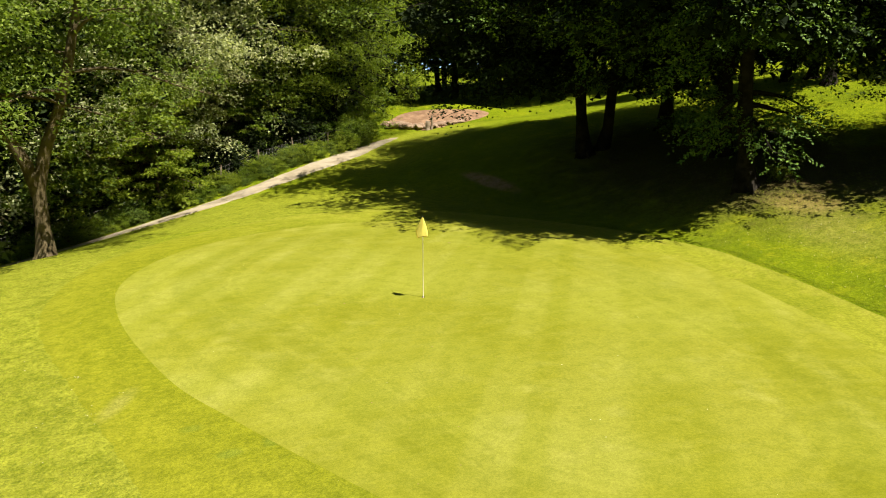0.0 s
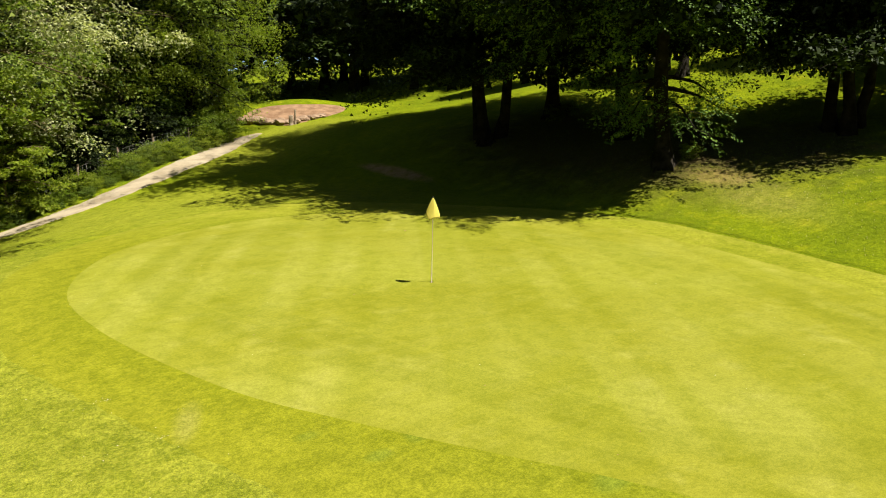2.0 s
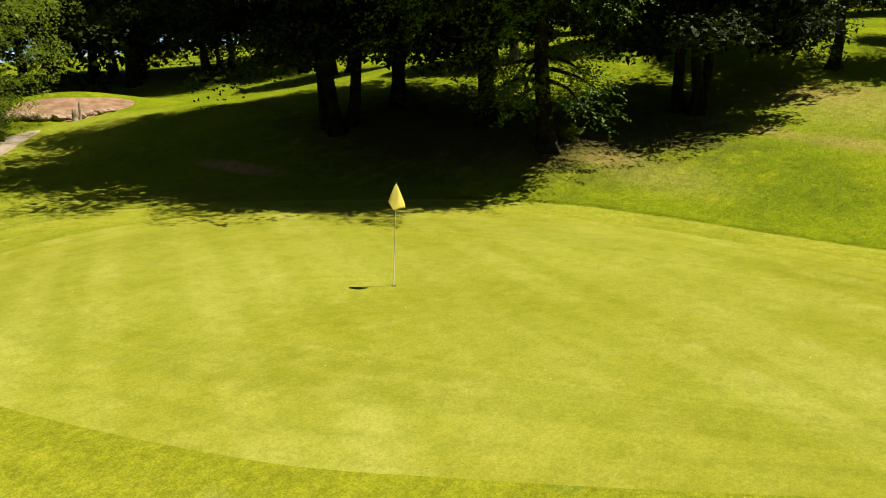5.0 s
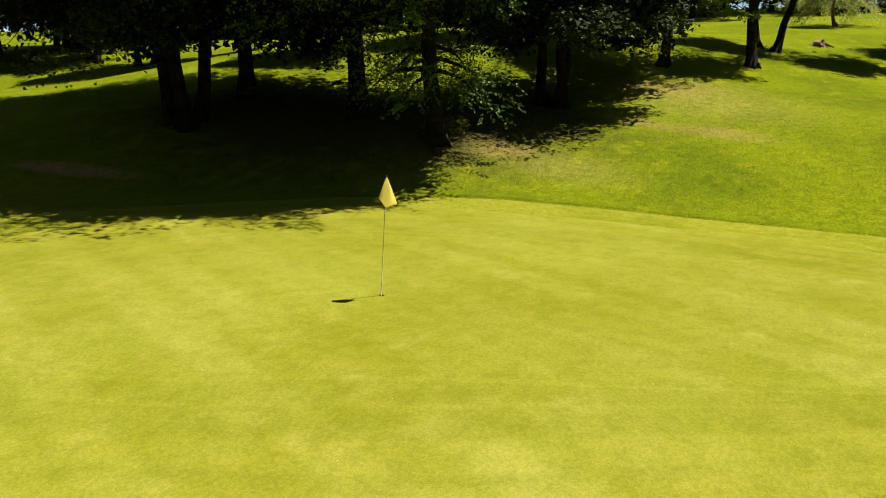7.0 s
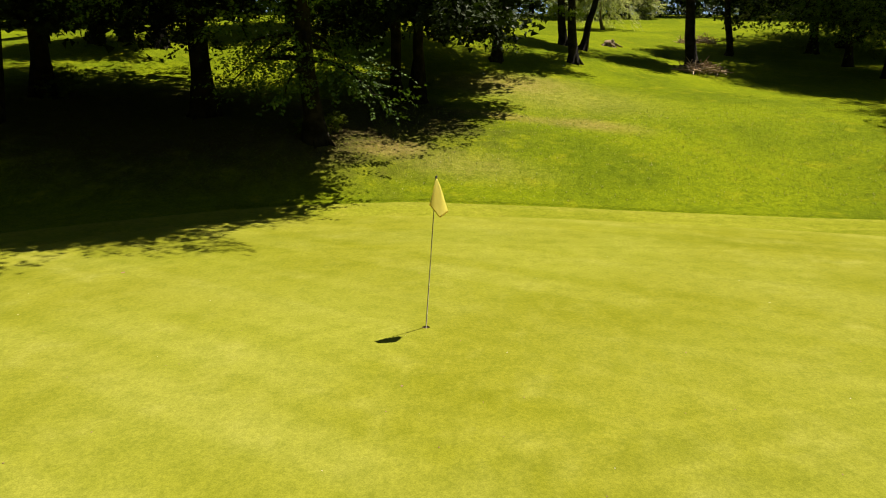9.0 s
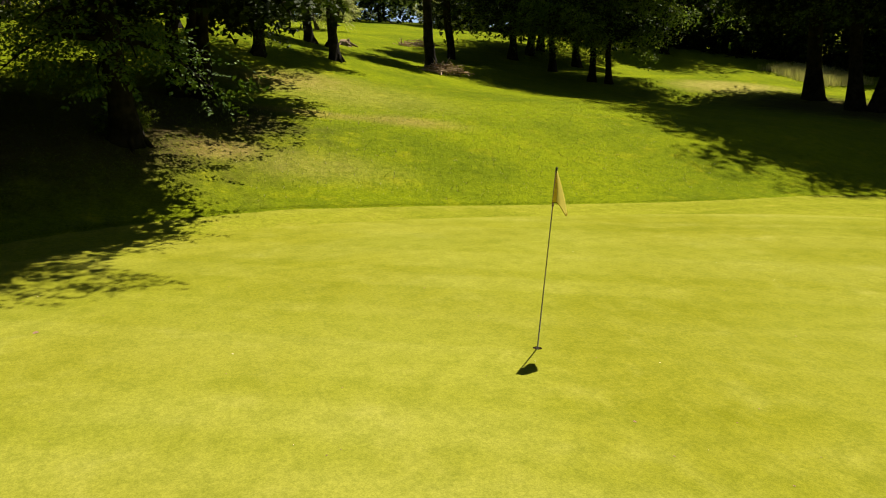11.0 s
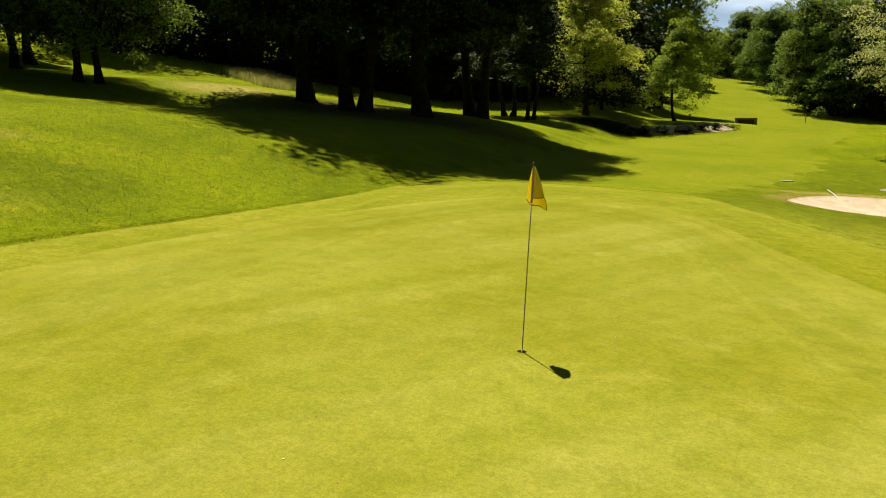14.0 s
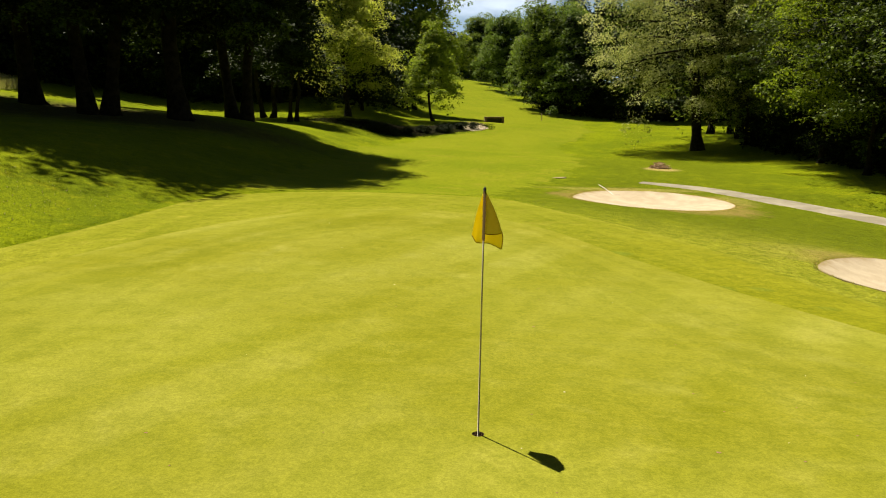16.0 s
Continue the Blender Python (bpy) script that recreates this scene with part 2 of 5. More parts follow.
# first tone: brown soil plus the groves' deep shade, both put into the colour
SHADED_SOIL, STRAW, DRY = (0.042, 0.027, 0.015), (0.25, 0.22, 0.055), (0.25, 0.17, 0.062)
LAWN = (0.195, 0.205, 0.016)
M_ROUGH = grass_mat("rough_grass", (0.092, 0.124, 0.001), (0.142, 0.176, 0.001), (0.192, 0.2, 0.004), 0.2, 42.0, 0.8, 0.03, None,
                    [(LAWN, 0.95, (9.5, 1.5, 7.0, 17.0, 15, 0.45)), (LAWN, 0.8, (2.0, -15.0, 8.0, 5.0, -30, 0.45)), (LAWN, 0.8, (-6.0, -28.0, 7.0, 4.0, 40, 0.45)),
                     (SHADED_SOIL, 1.0, (-14.6, -8.6, 8.6, 4.8, 96, 0.45)), (SHADED_SOIL, 0.9, (-18.5, -2.2, 3.4, 2.4, 40, 0.4)), ((0.3, 0.2, 0.12), 1.0, (-7.3, -15.3, 2.2, 0.42, 102, 0.4)),
                     ((0.08, 0.1, 0.002), 0.88, (9.0, 23.0, 8.0, 9.5, 10, 0.5)), ((0.09, 0.112, 0.002), 0.75, (11.0, 42.0, 6.0, 12.0, 0, 0.5)), (DRY, 0.5, (-13.4, -1.9, 1.0, 0.6, 120, 0.7)), (STRAW, 0.4, (-12.6, 0.3, 2.0, 0.9, 75, 1.0)), (DRY, 0.55, (-17.3, 5.0, 1.6, 0.7, 65, 0.9)), (DRY, 0.6, (-18.6, 1.7, 1.6, 0.6, 60, 0.8)), (DRY, 0.6, (-24.6, 2.0, 2.6, 1.4, 100, 0.9)),
                     (STRAW, 0.5, (-22.5, 4.5, 3.0, 2.2, 60, 1.3)), (STRAW, 0.95, (-30.4, 32.6, 3.2, 2.0, 50, 0.6)),
                     (SHADED_SOIL, 1.0, (-19.5, 33.4, 8.5, 3.8, 20, 0.5)), ((0.36, 0.27, 0.11), 0.9, (10.4, 37.4, 0.9, 0.9, 0, 0.5)), (DRY, 0.6, (8.6, 12.1, 1.7, 0.6, 50, 0.6)), (STRAW, 0.35, (8.0, 12.2, 1.8, 0.9, 45, 0.9)), (DRY, 0.6, (7.0, 24.7, 4.0, 4.3, 0, 0.15)), (STRAW, 0.7, (6.6, 28.9, 3.4, 0.5, 4, 0.6)), (STRAW, 0.6, (11.0, 26.4, 0.7, 1.2, 10, 0.6)),
                     ((0.24, 0.2, 0.12), 1.0, (-1.5, 91.0, 2.6, 2.0, 0, 0.5)), ((0.24, 0.19, 0.11), 0.9, (-0.6, 74.2, 1.7, 1.2, 30, 0.5)), ((0.16, 0.12, 0.06), 0.9, (-14.8, 62.6, 2.4, 0.9, 20, 0.5)), ((0.3, 0.22, 0.12), 0.85, (-1.0, 75.6, 1.1, 2.2, 15, 0.6))], crisp=0.27, fleck=0.36, clumps=0.3, tufts=1.1)
EAST = (8.5, -1.0, 7.5, 12.5, 12, 0.35)
WEED = (0.11, 0.15, 0.014)
M_APRON = grass_mat("apron_grass", (0.152, 0.168, 0.009), (0.184, 0.194, 0.014), (0.214, 0.208, 0.022), 0.3, 34.0, 0.6, 0.025, None,
                    [((0.165, 0.172, 0.006), 0.75, EAST), (WEED, 0.6, (2.7, 8.8, 0.34, 0.2, 20, 0.5)), (WEED, 0.5, (4.1, 6.3, 0.22, 0.16, 60, 0.5)), (WEED, 0.5, (4.8, 6.5, 0.2, 0.14, 0, 0.5)),
                     (WEED, 0.4, (5.4, 5.4, 0.18, 0.12, 0, 0.5)), (WEED, 0.5, (1.6, 10.0, 0.3, 0.2, 0, 0.5)), ((0.25, 0.23, 0.07), 0.35, (6.75, 3.95, 0.5, 0.16, 70, 0.8))],
                    crisp=0.2, lanes=0.8, rim=((0.1, 0.128, 0.004), EAST), clumps=0.14, tufts=0.8, soft_edge=((0.215, 0.216, 0.026), 0.35, 1.0))
M_GREEN = grass_mat("green_grass", (0.165, 0.17, 0.012), (0.188, 0.196, 0.02), (0.208, 0.21, 0.028), 0.2, 55.0, 0.5, 0.008, (62.0, 1.25), crisp=0.125, lanes=1.15, tufts=0.9, clumps=0.1, soft_edge=((0.21, 0.212, 0.034), 0.1, 0.5))
M_FAIRWAY = grass_mat("fairway_grass", (0.118, 0.15, 0.004), (0.148, 0.172, 0.006), (0.176, 0.18, 0.012), 0.12, 20.0, 0.5, 0.02, crisp=0.25)
M_SAND = earth_mat("sand", (0.36, 0.3, 0.2), (0.43, 0.365, 0.25), 1.6, 0.6, 0.02, rim=(0.3, 0.235, 0.12))
M_EARTH = earth_mat("earth", (0.17, 0.1, 0.055), (0.28, 0.175, 0.1), 1.6, 0.9, 0.05)
M_GRAVEL = earth_mat("gravel_path", (0.24, 0.195, 0.125), (0.33, 0.28, 0.19), 0.9, 0.6, 0.01)
M_GRAVEL_GREY = earth_mat("grey_gravel_path", (0.2, 0.18, 0.125), (0.28, 0.255, 0.185), 0.9, 0.6, 0.01)
M_STONE = earth_mat("stone", (0.17, 0.11, 0.07), (0.36, 0.26, 0.17), 2.0, 0.8, 0.03)
# bark twice: darkened for trunks in shade, then lightened for trunks in sun
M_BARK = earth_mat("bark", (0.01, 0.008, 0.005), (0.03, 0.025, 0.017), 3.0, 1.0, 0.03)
M_BARK_LIT = earth_mat("bark_lit", (0.075, 0.056, 0.026), (0.16, 0.125, 0.065), 3.0, 1.0, 0.03)
M_WOOD = earth_mat("weathered_wood", (0.16, 0.12, 0.08), (0.28, 0.22, 0.15), 5.0, 0.6, 0.01)
M_TWIG = earth_mat("dead_twigs", (0.26, 0.17, 0.09), (0.5, 0.37, 0.24), 6.0, 0.5, 0.01)
M_BROWN = earth_mat("stump_wood", (0.12, 0.085, 0.05), (0.27, 0.2, 0.12), 5.0, 0.9, 0.02)
M_WIRE = plain_mat("fence_wire", (0.18, 0.17, 0.15), 0.5, 0.7)
# leaf colour darkened to carry the shade of the groves
M_LEAF_DARK = leaf_mat("leaves_hornbeam_shaded", (0.013, 0.026, 0.004), (0.042, 0.07, 0.007), 0.1)
# near-black: the deep shade inside a crown is put into this colour
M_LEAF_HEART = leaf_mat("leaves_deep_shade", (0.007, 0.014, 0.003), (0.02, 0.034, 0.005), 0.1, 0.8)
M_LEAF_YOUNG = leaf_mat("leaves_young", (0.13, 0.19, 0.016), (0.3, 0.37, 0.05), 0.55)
# sunlit look put into this colour and into the hornbeam copy below
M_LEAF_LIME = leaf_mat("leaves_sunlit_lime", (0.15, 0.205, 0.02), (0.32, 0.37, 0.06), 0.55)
M_LEAF_SKIRT = leaf_mat("leaves_hornbeam_lit", (0.035, 0.08, 0.01), (0.16, 0.25, 0.032), 0.1)
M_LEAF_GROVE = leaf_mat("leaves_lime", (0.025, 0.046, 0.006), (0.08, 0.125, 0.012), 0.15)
M_LEAF_GREY = leaf_mat("leaves_greygreen", (0.2, 0.235, 0.1), (0.5, 0.53, 0.29), 0.42)
M_LEAF_BRIGHT = leaf_mat("leaves_bright", (0.11, 0.165, 0.011), (0.22, 0.28, 0.024), 0.5)
M_LEAF_YELLOW = leaf_mat("leaves_yellowgreen", (0.34, 0.37, 0.065), (0.56, 0.57, 0.15), 0.55)
M_LEAF_MID = leaf_mat("leaves_mid", (0.06, 0.105, 0.014), (0.2, 0.27, 0.045), 0.42)
M_LEAF_WOOD = leaf_mat("leaves_wood_edge", (0.03, 0.055, 0.008), (0.13, 0.18, 0.026), 0.3)
M_BLADE = leaf_mat("grass_blades", (0.11, 0.155, 0.002), (0.24, 0.29, 0.012), 0.35, 0.6)
M_STRAW = leaf_mat("dry_grass_blades", (0.26, 0.23, 0.04), (0.46, 0.38, 0.12), 0.3, 0.7)
M_REED = leaf_mat("reed_blades", (0.26, 0.27, 0.12), (0.48, 0.46, 0.28), 0.3, 0.6)
M_WEED = leaf_mat("ditch_weed", (0.035, 0.055, 0.008), (0.11, 0.13, 0.025), 0.3, 0.6)


def cloth_mat(name, colour, through_colour, trans):
    m, nt, b, out = mat_new(name)
    n = noise_node(nt, 14.0, 4.0)
    nt.links.new(mix(nt, 1.0, colour, mix(nt, n, (0.88, 0.88, 0.85), (1.08, 1.08, 1.1)), "MULTIPLY"), b.inputs["Base Color"])
    b.inputs["Roughness"].default_value, b.inputs["Specular IOR Level"].default_value = 0.8, 0.1
    bump(nt, b, noise_node(nt, 900.0, 1.0), 0.2, 0.001)
    t, mx = nt.nodes.new("ShaderNodeBsdfTranslucent"), nt.nodes.new("ShaderNodeMixShader")
    t.inputs["Color"].default_value, mx.inputs[0].default_value = (*through_colour, 1), trans
    nt.links.new(b.outputs[0], mx.inputs[1])
    nt.links.new(t.outputs[0], mx.inputs[2])
    nt.links.new(mx.outputs[0], out.inputs["Surface"])
    return m


M_FLAG = cloth_mat("flag_cloth", (0.86, 0.81, 0.18), (0.9, 0.74, 0.02), 0.45)
M_FLAG_HEM = cloth_mat("flag_hem", (0.3, 0.2, 0.02), (0.3, 0.18, 0.01), 0.25)
M_SLEEVE = cloth_mat("flag_sleeve", (0.075, 0.05, 0.01), (0.08, 0.05, 0.01), 0.1)
M_POLE = plain_mat("flagstick_paint", (0.55, 0.5, 0.4), 0.35, 0.2)
M_BLACK = plain_mat("black_plastic", (0.03, 0.03, 0.028), 0.5)
M_CUP = plain_mat("cup_liner", (0.6, 0.55, 0.55), 0.5)
M_STEEL = plain_mat("rake_handle", (0.62, 0.6, 0.56), 0.4, 0.3)
M_WHITE = plain_mat("white_fleck", (0.6, 0.57, 0.4), 0.8)
M_CLOVER = plain_mat("clover_heads", (0.42, 0.42, 0.16), 0.8)
# mud kept near-black so that the bed shows the trees' shade
M_SHADED_MUD, _nt, _b, _o = mat_new("shaded_ditch_mud")
_b.inputs["Base Color"].default_value, _b.inputs["Roughness"].default_value = (0.014, 0.013, 0.007, 1), 0.55
_b.inputs["Specular IOR Level"].default_value = 0.0
bump(_nt, _b, noise_node(_nt, 3.0, 3.0), 0.1, 0.02)


# ---- the lie of the land ----
def softstep(v, k):
    return np.logaddexp(0, v / k) * k


def height(x, y):
    """Ground level: a plain tilted to the east, the bank west of the green, and low swells on a 12 m grid."""
    x, y = np.asarray(x, float), np.asarray(y, float)
    xs = -110 + softstep(15 - softstep(15 - x, 3) + 110, 8)
    ys = -70 + softstep(y + 70, 5) - softstep(y - 75, 5)
    toe = -9.9 + 6.5 / (1 + np.exp((y + 13) / 3)) + 1.6 / (1 + np.exp(-(y - 15) / 3))
    z = 0.9225 + -0.0938 * xs + -0.0118 * ys + 0.3396 * (softstep(toe - x, 0.7) - softstep(toe - x - 6, 2.0))
    for j, row in enumerate(SWELLS):
        for i, v in enumerate(row):
            z = z + v * np.exp(-((x + 46 - 12 * i) ** 2 + (y + 44 - 12 * j) ** 2) / (2 * 8.5**2))
    z = z + 0.05 * softstep(-x - 48, 5) + 1.25 * np.exp(-((x + 12.6) / 6.0) ** 2 - ((y + 40.6) / 2.9) ** 2)
    for cx, cy, rise, wide in KNOLLS:
        z = z + rise * np.exp(-((x - cx) ** 2 + (y - cy) ** 2) / (2 * wide**2))
    return z + 0.088 * (softstep(y - 112, 8) - softstep(y - 235, 10))


# small rises and dips: the grove's knoll, the ground before the scrape, the lawn by the mound, the toe of the bank
KNOLLS = [(-13.0, -6.0, 0.65, 2.6), (-7.5, -33.5, -0.6, 4.2), (-28.5, 27.5, -0.5, 4.0), (-12.5, 11.0, -0.22, 4.0)]


SWELLS = [
    [0.25, 0.33, -0.96, -1.52, 2.0, 0.55, 0.04],
    [-0.2, -0.12, -1.16, 0.23, 0.5, -1.36, -0.78],
    [-0.48, 0.67, 0.74, -1.34, 0.16, -1.54, -1.57],
    [0.22, 1.24, -1.33, -0.26, -0.27, 0.93, -1.63],
    [-0.08, 0.85, -1.35, -0.29, -0.68, 0.13, -0.92],
    [0.16, -1.74, -0.23, -0.82, 0.68, -0.97, -0.75],
    [-1.02, 0.3, -1.52, -0.44, -1.23, 0.04, -0.21],
    [-1.12, 0.07, -0.35, -0.47, 0.18, 0.03, -0.13],
    [-0.62, -1.54, -1.24, -0.53, -0.57, -0.49, 0.07],
    [-0.36, -1.14, -0.97, -0.4, -0.3, -0.16, 0.37],
    [-0.2, -0.95, -0.71, 0.19, 0.72, 0.21, 0.53],
]


def H(x, y):
    return float(height(x, y))


def loop(points, n=240):
    """A smooth closed curve through the points of a plan."""
    p = np.array(points, float)
    k = len(p)
    t = np.linspace(0, k, n, endpoint=False)
    i, f = t.astype(int), (t % 1)[:, None]
    a, b, c, d = p[(i - 1) % k], p[i % k], p[(i + 1) % k], p[(i + 2) % k]
    return 0.5 * (2 * b + (c - a) * f + (2 * a - 5 * b + 4 * c - d) * f**2 + (3 * b - a - 3 * c + d) * f**3)


def radius_of(curve, centre):
    """The curve as a radius by angle round the centre."""
    d = curve - np.array(centre)
    ang, rad = np.arctan2(d[:, 1], d[:, 0]), np.hypot(d[:, 0], d[:, 1])
    o = np.argsort(ang)
    return lambda a: np.interp(a, ang[o], rad[o], period=2 * math.pi)


def inside(curve, centre):
    r = radius_of(curve, centre)
    return lambda x, y: np.hypot(x - centre[0], y - centre[1]) / r(np.arctan2(y - centre[1], x - centre[0]))


GREEN = loop([(2.9, 8.8), (1.2, 11.8), (-1.8, 13.8), (-5.0, 12.6), (-6.9, 9.7), (-8.0, 5.4), (-8.4, 0.5), (-7.4, -4.2), (-4.4, -8.4),
              (-0.2, -10.3), (3.2, -9.9), (6.1, -7.9), (7.7, -4.4), (7.5, -1.0), (6.1, 3.1), (4.75, 5.6)])
COLLAR = loop([(9.3, -3.4), (9.0, -0.5), (7.6, 3.2), (6.25, 6.6), (4.95, 10.9), (2.2, 15.1), (0.2, 18.6), (-4.8, 19.5), (-8.2, 16.8), (-9.0, 11.0),
               (-9.4, 5.5), (-9.7, 1.0), (-9.3, -2.2), (-6.6, -8.2), (-2.4, -12.4), (2.7, -13.0), (6.7, -10.4), (8.7, -7.0)])
BUNKER_A = loop([(3.7, 24.4), (5.0, 27.8), (7.9, 28.6), (10.2, 27.0), (10.4, 24.6), (8.0, 21.9), (5.4, 20.6), (4.2, 21.8)], 120)
BUNKER_B = loop([(7.0, 9.2), (8.4, 11.6), (10.6, 13.4), (12.2, 12.2), (11.6, 9.0), (9.4, 6.9), (7.6, 7.2)], 120)
SCRAPE = loop([(-6.9, -37.6), (-8.2, -39.2), (-9.6, -39.4), (-12.4, -38.9), (-15.1, -38.7), (-15.0, -37.4), (-11.5, -34.4), (-9.1, -33.2), (-8.1, -35.8)], 120)
in_collar, in_a, in_b, in_scrape = inside(COLLAR, (0, 0)), inside(BUNKER_A, (7, 24.8)), inside(BUNKER_B, (9.6, 9.8)), inside(SCRAPE, (-10.5, -36.8))


def hollow(x, y):
    """How far the ground sheet lies under the surface that is laid in or on it."""
    def step(v, lo, hi):
        s = np.clip((hi - v) / (hi - lo), 0, 1)
        return s * s * (3 - 2 * s)
    return (0.05 * step(in_collar(x, y), 0.93, 0.985) + 0.2 * step(np.hypot(x, y), 0.3, 0.8)
            + 0.7 * step(in_a(x, y), 0.6, 1.03) + 0.7 * step(in_b(x, y), 0.6, 1.03) + 0.12 * step(in_scrape(x, y), 0.9, 1.0))


# ---- mesh helpers ----
def mesh_of(name, verts, faces, material, smooth=True):
    """A mesh from arrays; faces is one array of equal polygons or a list of them."""
    me = bpy.data.meshes.new(name)
    groups = faces if isinstance(faces, list) else [faces]
    verts = np.asarray(verts, np.float32)
    me.vertices.add(len(verts))
    me.vertices.foreach_set("co", verts.ravel())
    idx = np.concatenate([np.asarray(g, np.int32).ravel() for g in groups])
    sizes = np.concatenate([np.full(len(g), np.shape(g)[1], np.int32) for g in groups])
    me.loops.add(len(idx))
    me.loops.foreach_set("vertex_index", idx)
    me.polygons.add(len(sizes))
    me.polygons.foreach_set("loop_start", np.concatenate([[0], np.cumsum(sizes)[:-1]]).astype(np.int32))
    me.polygons.foreach_set("use_smooth", np.full(len(sizes), smooth))
    me.update(calc_edges=True)
    me.validate()
    me.materials.append(material)
    return me


def part(name, me, parent, label=""):
    ob = new(name, me)
    ob.parent = parent
    if label:
        ob["label"] = label
    return ob


def part_bm(name, bm, material, parent, label=""):
    me = bpy.data.meshes.new(name)
    bm.to_mesh(me)
    bm.free()
    me.materials.append(material)
    return part(name, me, parent, label)


def empty(name, m, label, category, group=""):
    ob = new(name)
    ob.matrix_basis = m
    return tagged(ob, label, category, group)


class Builder:
    """Gathers tubes and quads into one mesh."""
    def __init__(self):
        self.v, self.f, self.n = [], [], 0

    def tube(self, pts, radii, sides=7, cap=True):
        pts, radii = np.asarray(pts, float), np.asarray(radii, float)
        k = len(pts)
        tang = np.gradient(pts, axis=0)
        tang /= np.linalg.norm(tang, axis=1)[:, None] + 1e-9
        ref = np.array([0.0, 0.0, 1.0]) if abs(tang[0][2]) < 0.8 else np.array([1.0, 0.0, 0.0])
        u = np.cross(tang, ref)
        u /= np.linalg.norm(u, axis=1)[:, None] + 1e-9
        w = np.cross(tang, u)
        a = np.linspace(0, 2 * math.pi, sides, endpoint=False)
        ring = pts[:, None] + radii[:, None, None] * (np.cos(a)[None, :, None] * u[:, None] + np.sin(a)[None, :, None] * w[:, None])
        self.v.append(ring.reshape(-1, 3))
        i, j = np.meshgrid(np.arange(k - 1), np.arange(sides), indexing="ij")
        p = self.n + i * sides + j
        q = self.n + i * sides + (j + 1) % sides
        self.f.append(np.stack([p, q, q + sides, p + sides], -1).reshape(-1, 4))
        self.n += k * sides
        if cap:
            self.v.append(pts[[0, -1]])
            for end, ring0 in ((0, 0), (1, (k - 1) * sides)):
                base = self.n - k * sides + ring0
                jj = np.arange(sides)
                a4 = np.stack([base + jj, base + (jj + 1) % sides, np.full(sides, self.n + end), np.full(sides, self.n + end)], -1)
                self.f.append(("tri", a4[:, :3]))
            self.n += 2

    def mesh(self, name, material, smooth=True):
        quads = [f for f in self.f if not isinstance(f, tuple)]
        tris = [f[1] for f in self.f if isinstance(f, tuple)]
        groups = [np.concatenate(quads)] + ([np.concatenate(tris)] if tris else [])
        return mesh_of(name, np.concatenate(self.v), groups, material, smooth)


def sheet(name, curve, centre, material, lift, rings=60, inner=0.0, drop=None, label="", category="ground"):
    """A surface laid over the land inside a closed curve."""
    n = len(curve)
    r, ang = radius_of(curve, centre), np.linspace(-math.pi, math.pi, n, endpoint=False)
    s = np.linspace(0, 1, rings) ** 0.85
    rad = inner + (r(ang)[None] - inner) * s[:, None] if inner else r(ang)[None] * np.maximum(s[:, None], 0.002)
    x, y = centre[0] + rad * np.cos(ang), centre[1] + rad * np.sin(ang)
    z = height(x, y) + lift * (1 - s[:, None] ** 40) - 0.006 * s[:, None] ** 90
    if drop is not None:
        z = z + drop(s[:, None] + 0 * rad, x, y)
    i, j = np.meshgrid(np.arange(rings - 1), np.arange(n), indexing="ij")
    p, q = i * n + j, i * n + (j + 1) % n
    rim = np.stack([x[-1], y[-1], z[-1] - 0.06], -1)
    edge = np.stack([x[-1], y[-1], z[-1]], -1)
    v = np.r_[np.stack([x, y, z], -1).reshape(-1, 3), edge, rim]
    k, jj = rings * n, np.arange(n)
    skirt = np.stack([k + jj, k + (jj + 1) % n, k + n + (jj + 1) % n, k + n + jj], -1)[:, ::-1]
    f = np.r_[np.stack([p, q, q + n, p + n], -1).reshape(-1, 4)[:, ::-1], skirt[:, ::-1]]
    me = mesh_of(name, v, f, material)
    gap = (np.hypot(v[:, 0] - centre[0], v[:, 1] - centre[1]), np.arctan2(v[:, 1] - centre[1], v[:, 0] - centre[0]))
    for key, edge in (("edge", r(gap[1]) - gap[0]), ("ring", gap[0] - radius_of(GREEN, (0, 0))(gap[1]))):
        me.attributes.new(key, "FLOAT", "POINT").data.foreach_set("value", edge.astype(np.float32))
    return tagged(new(name, me), label, category, kind="structure")


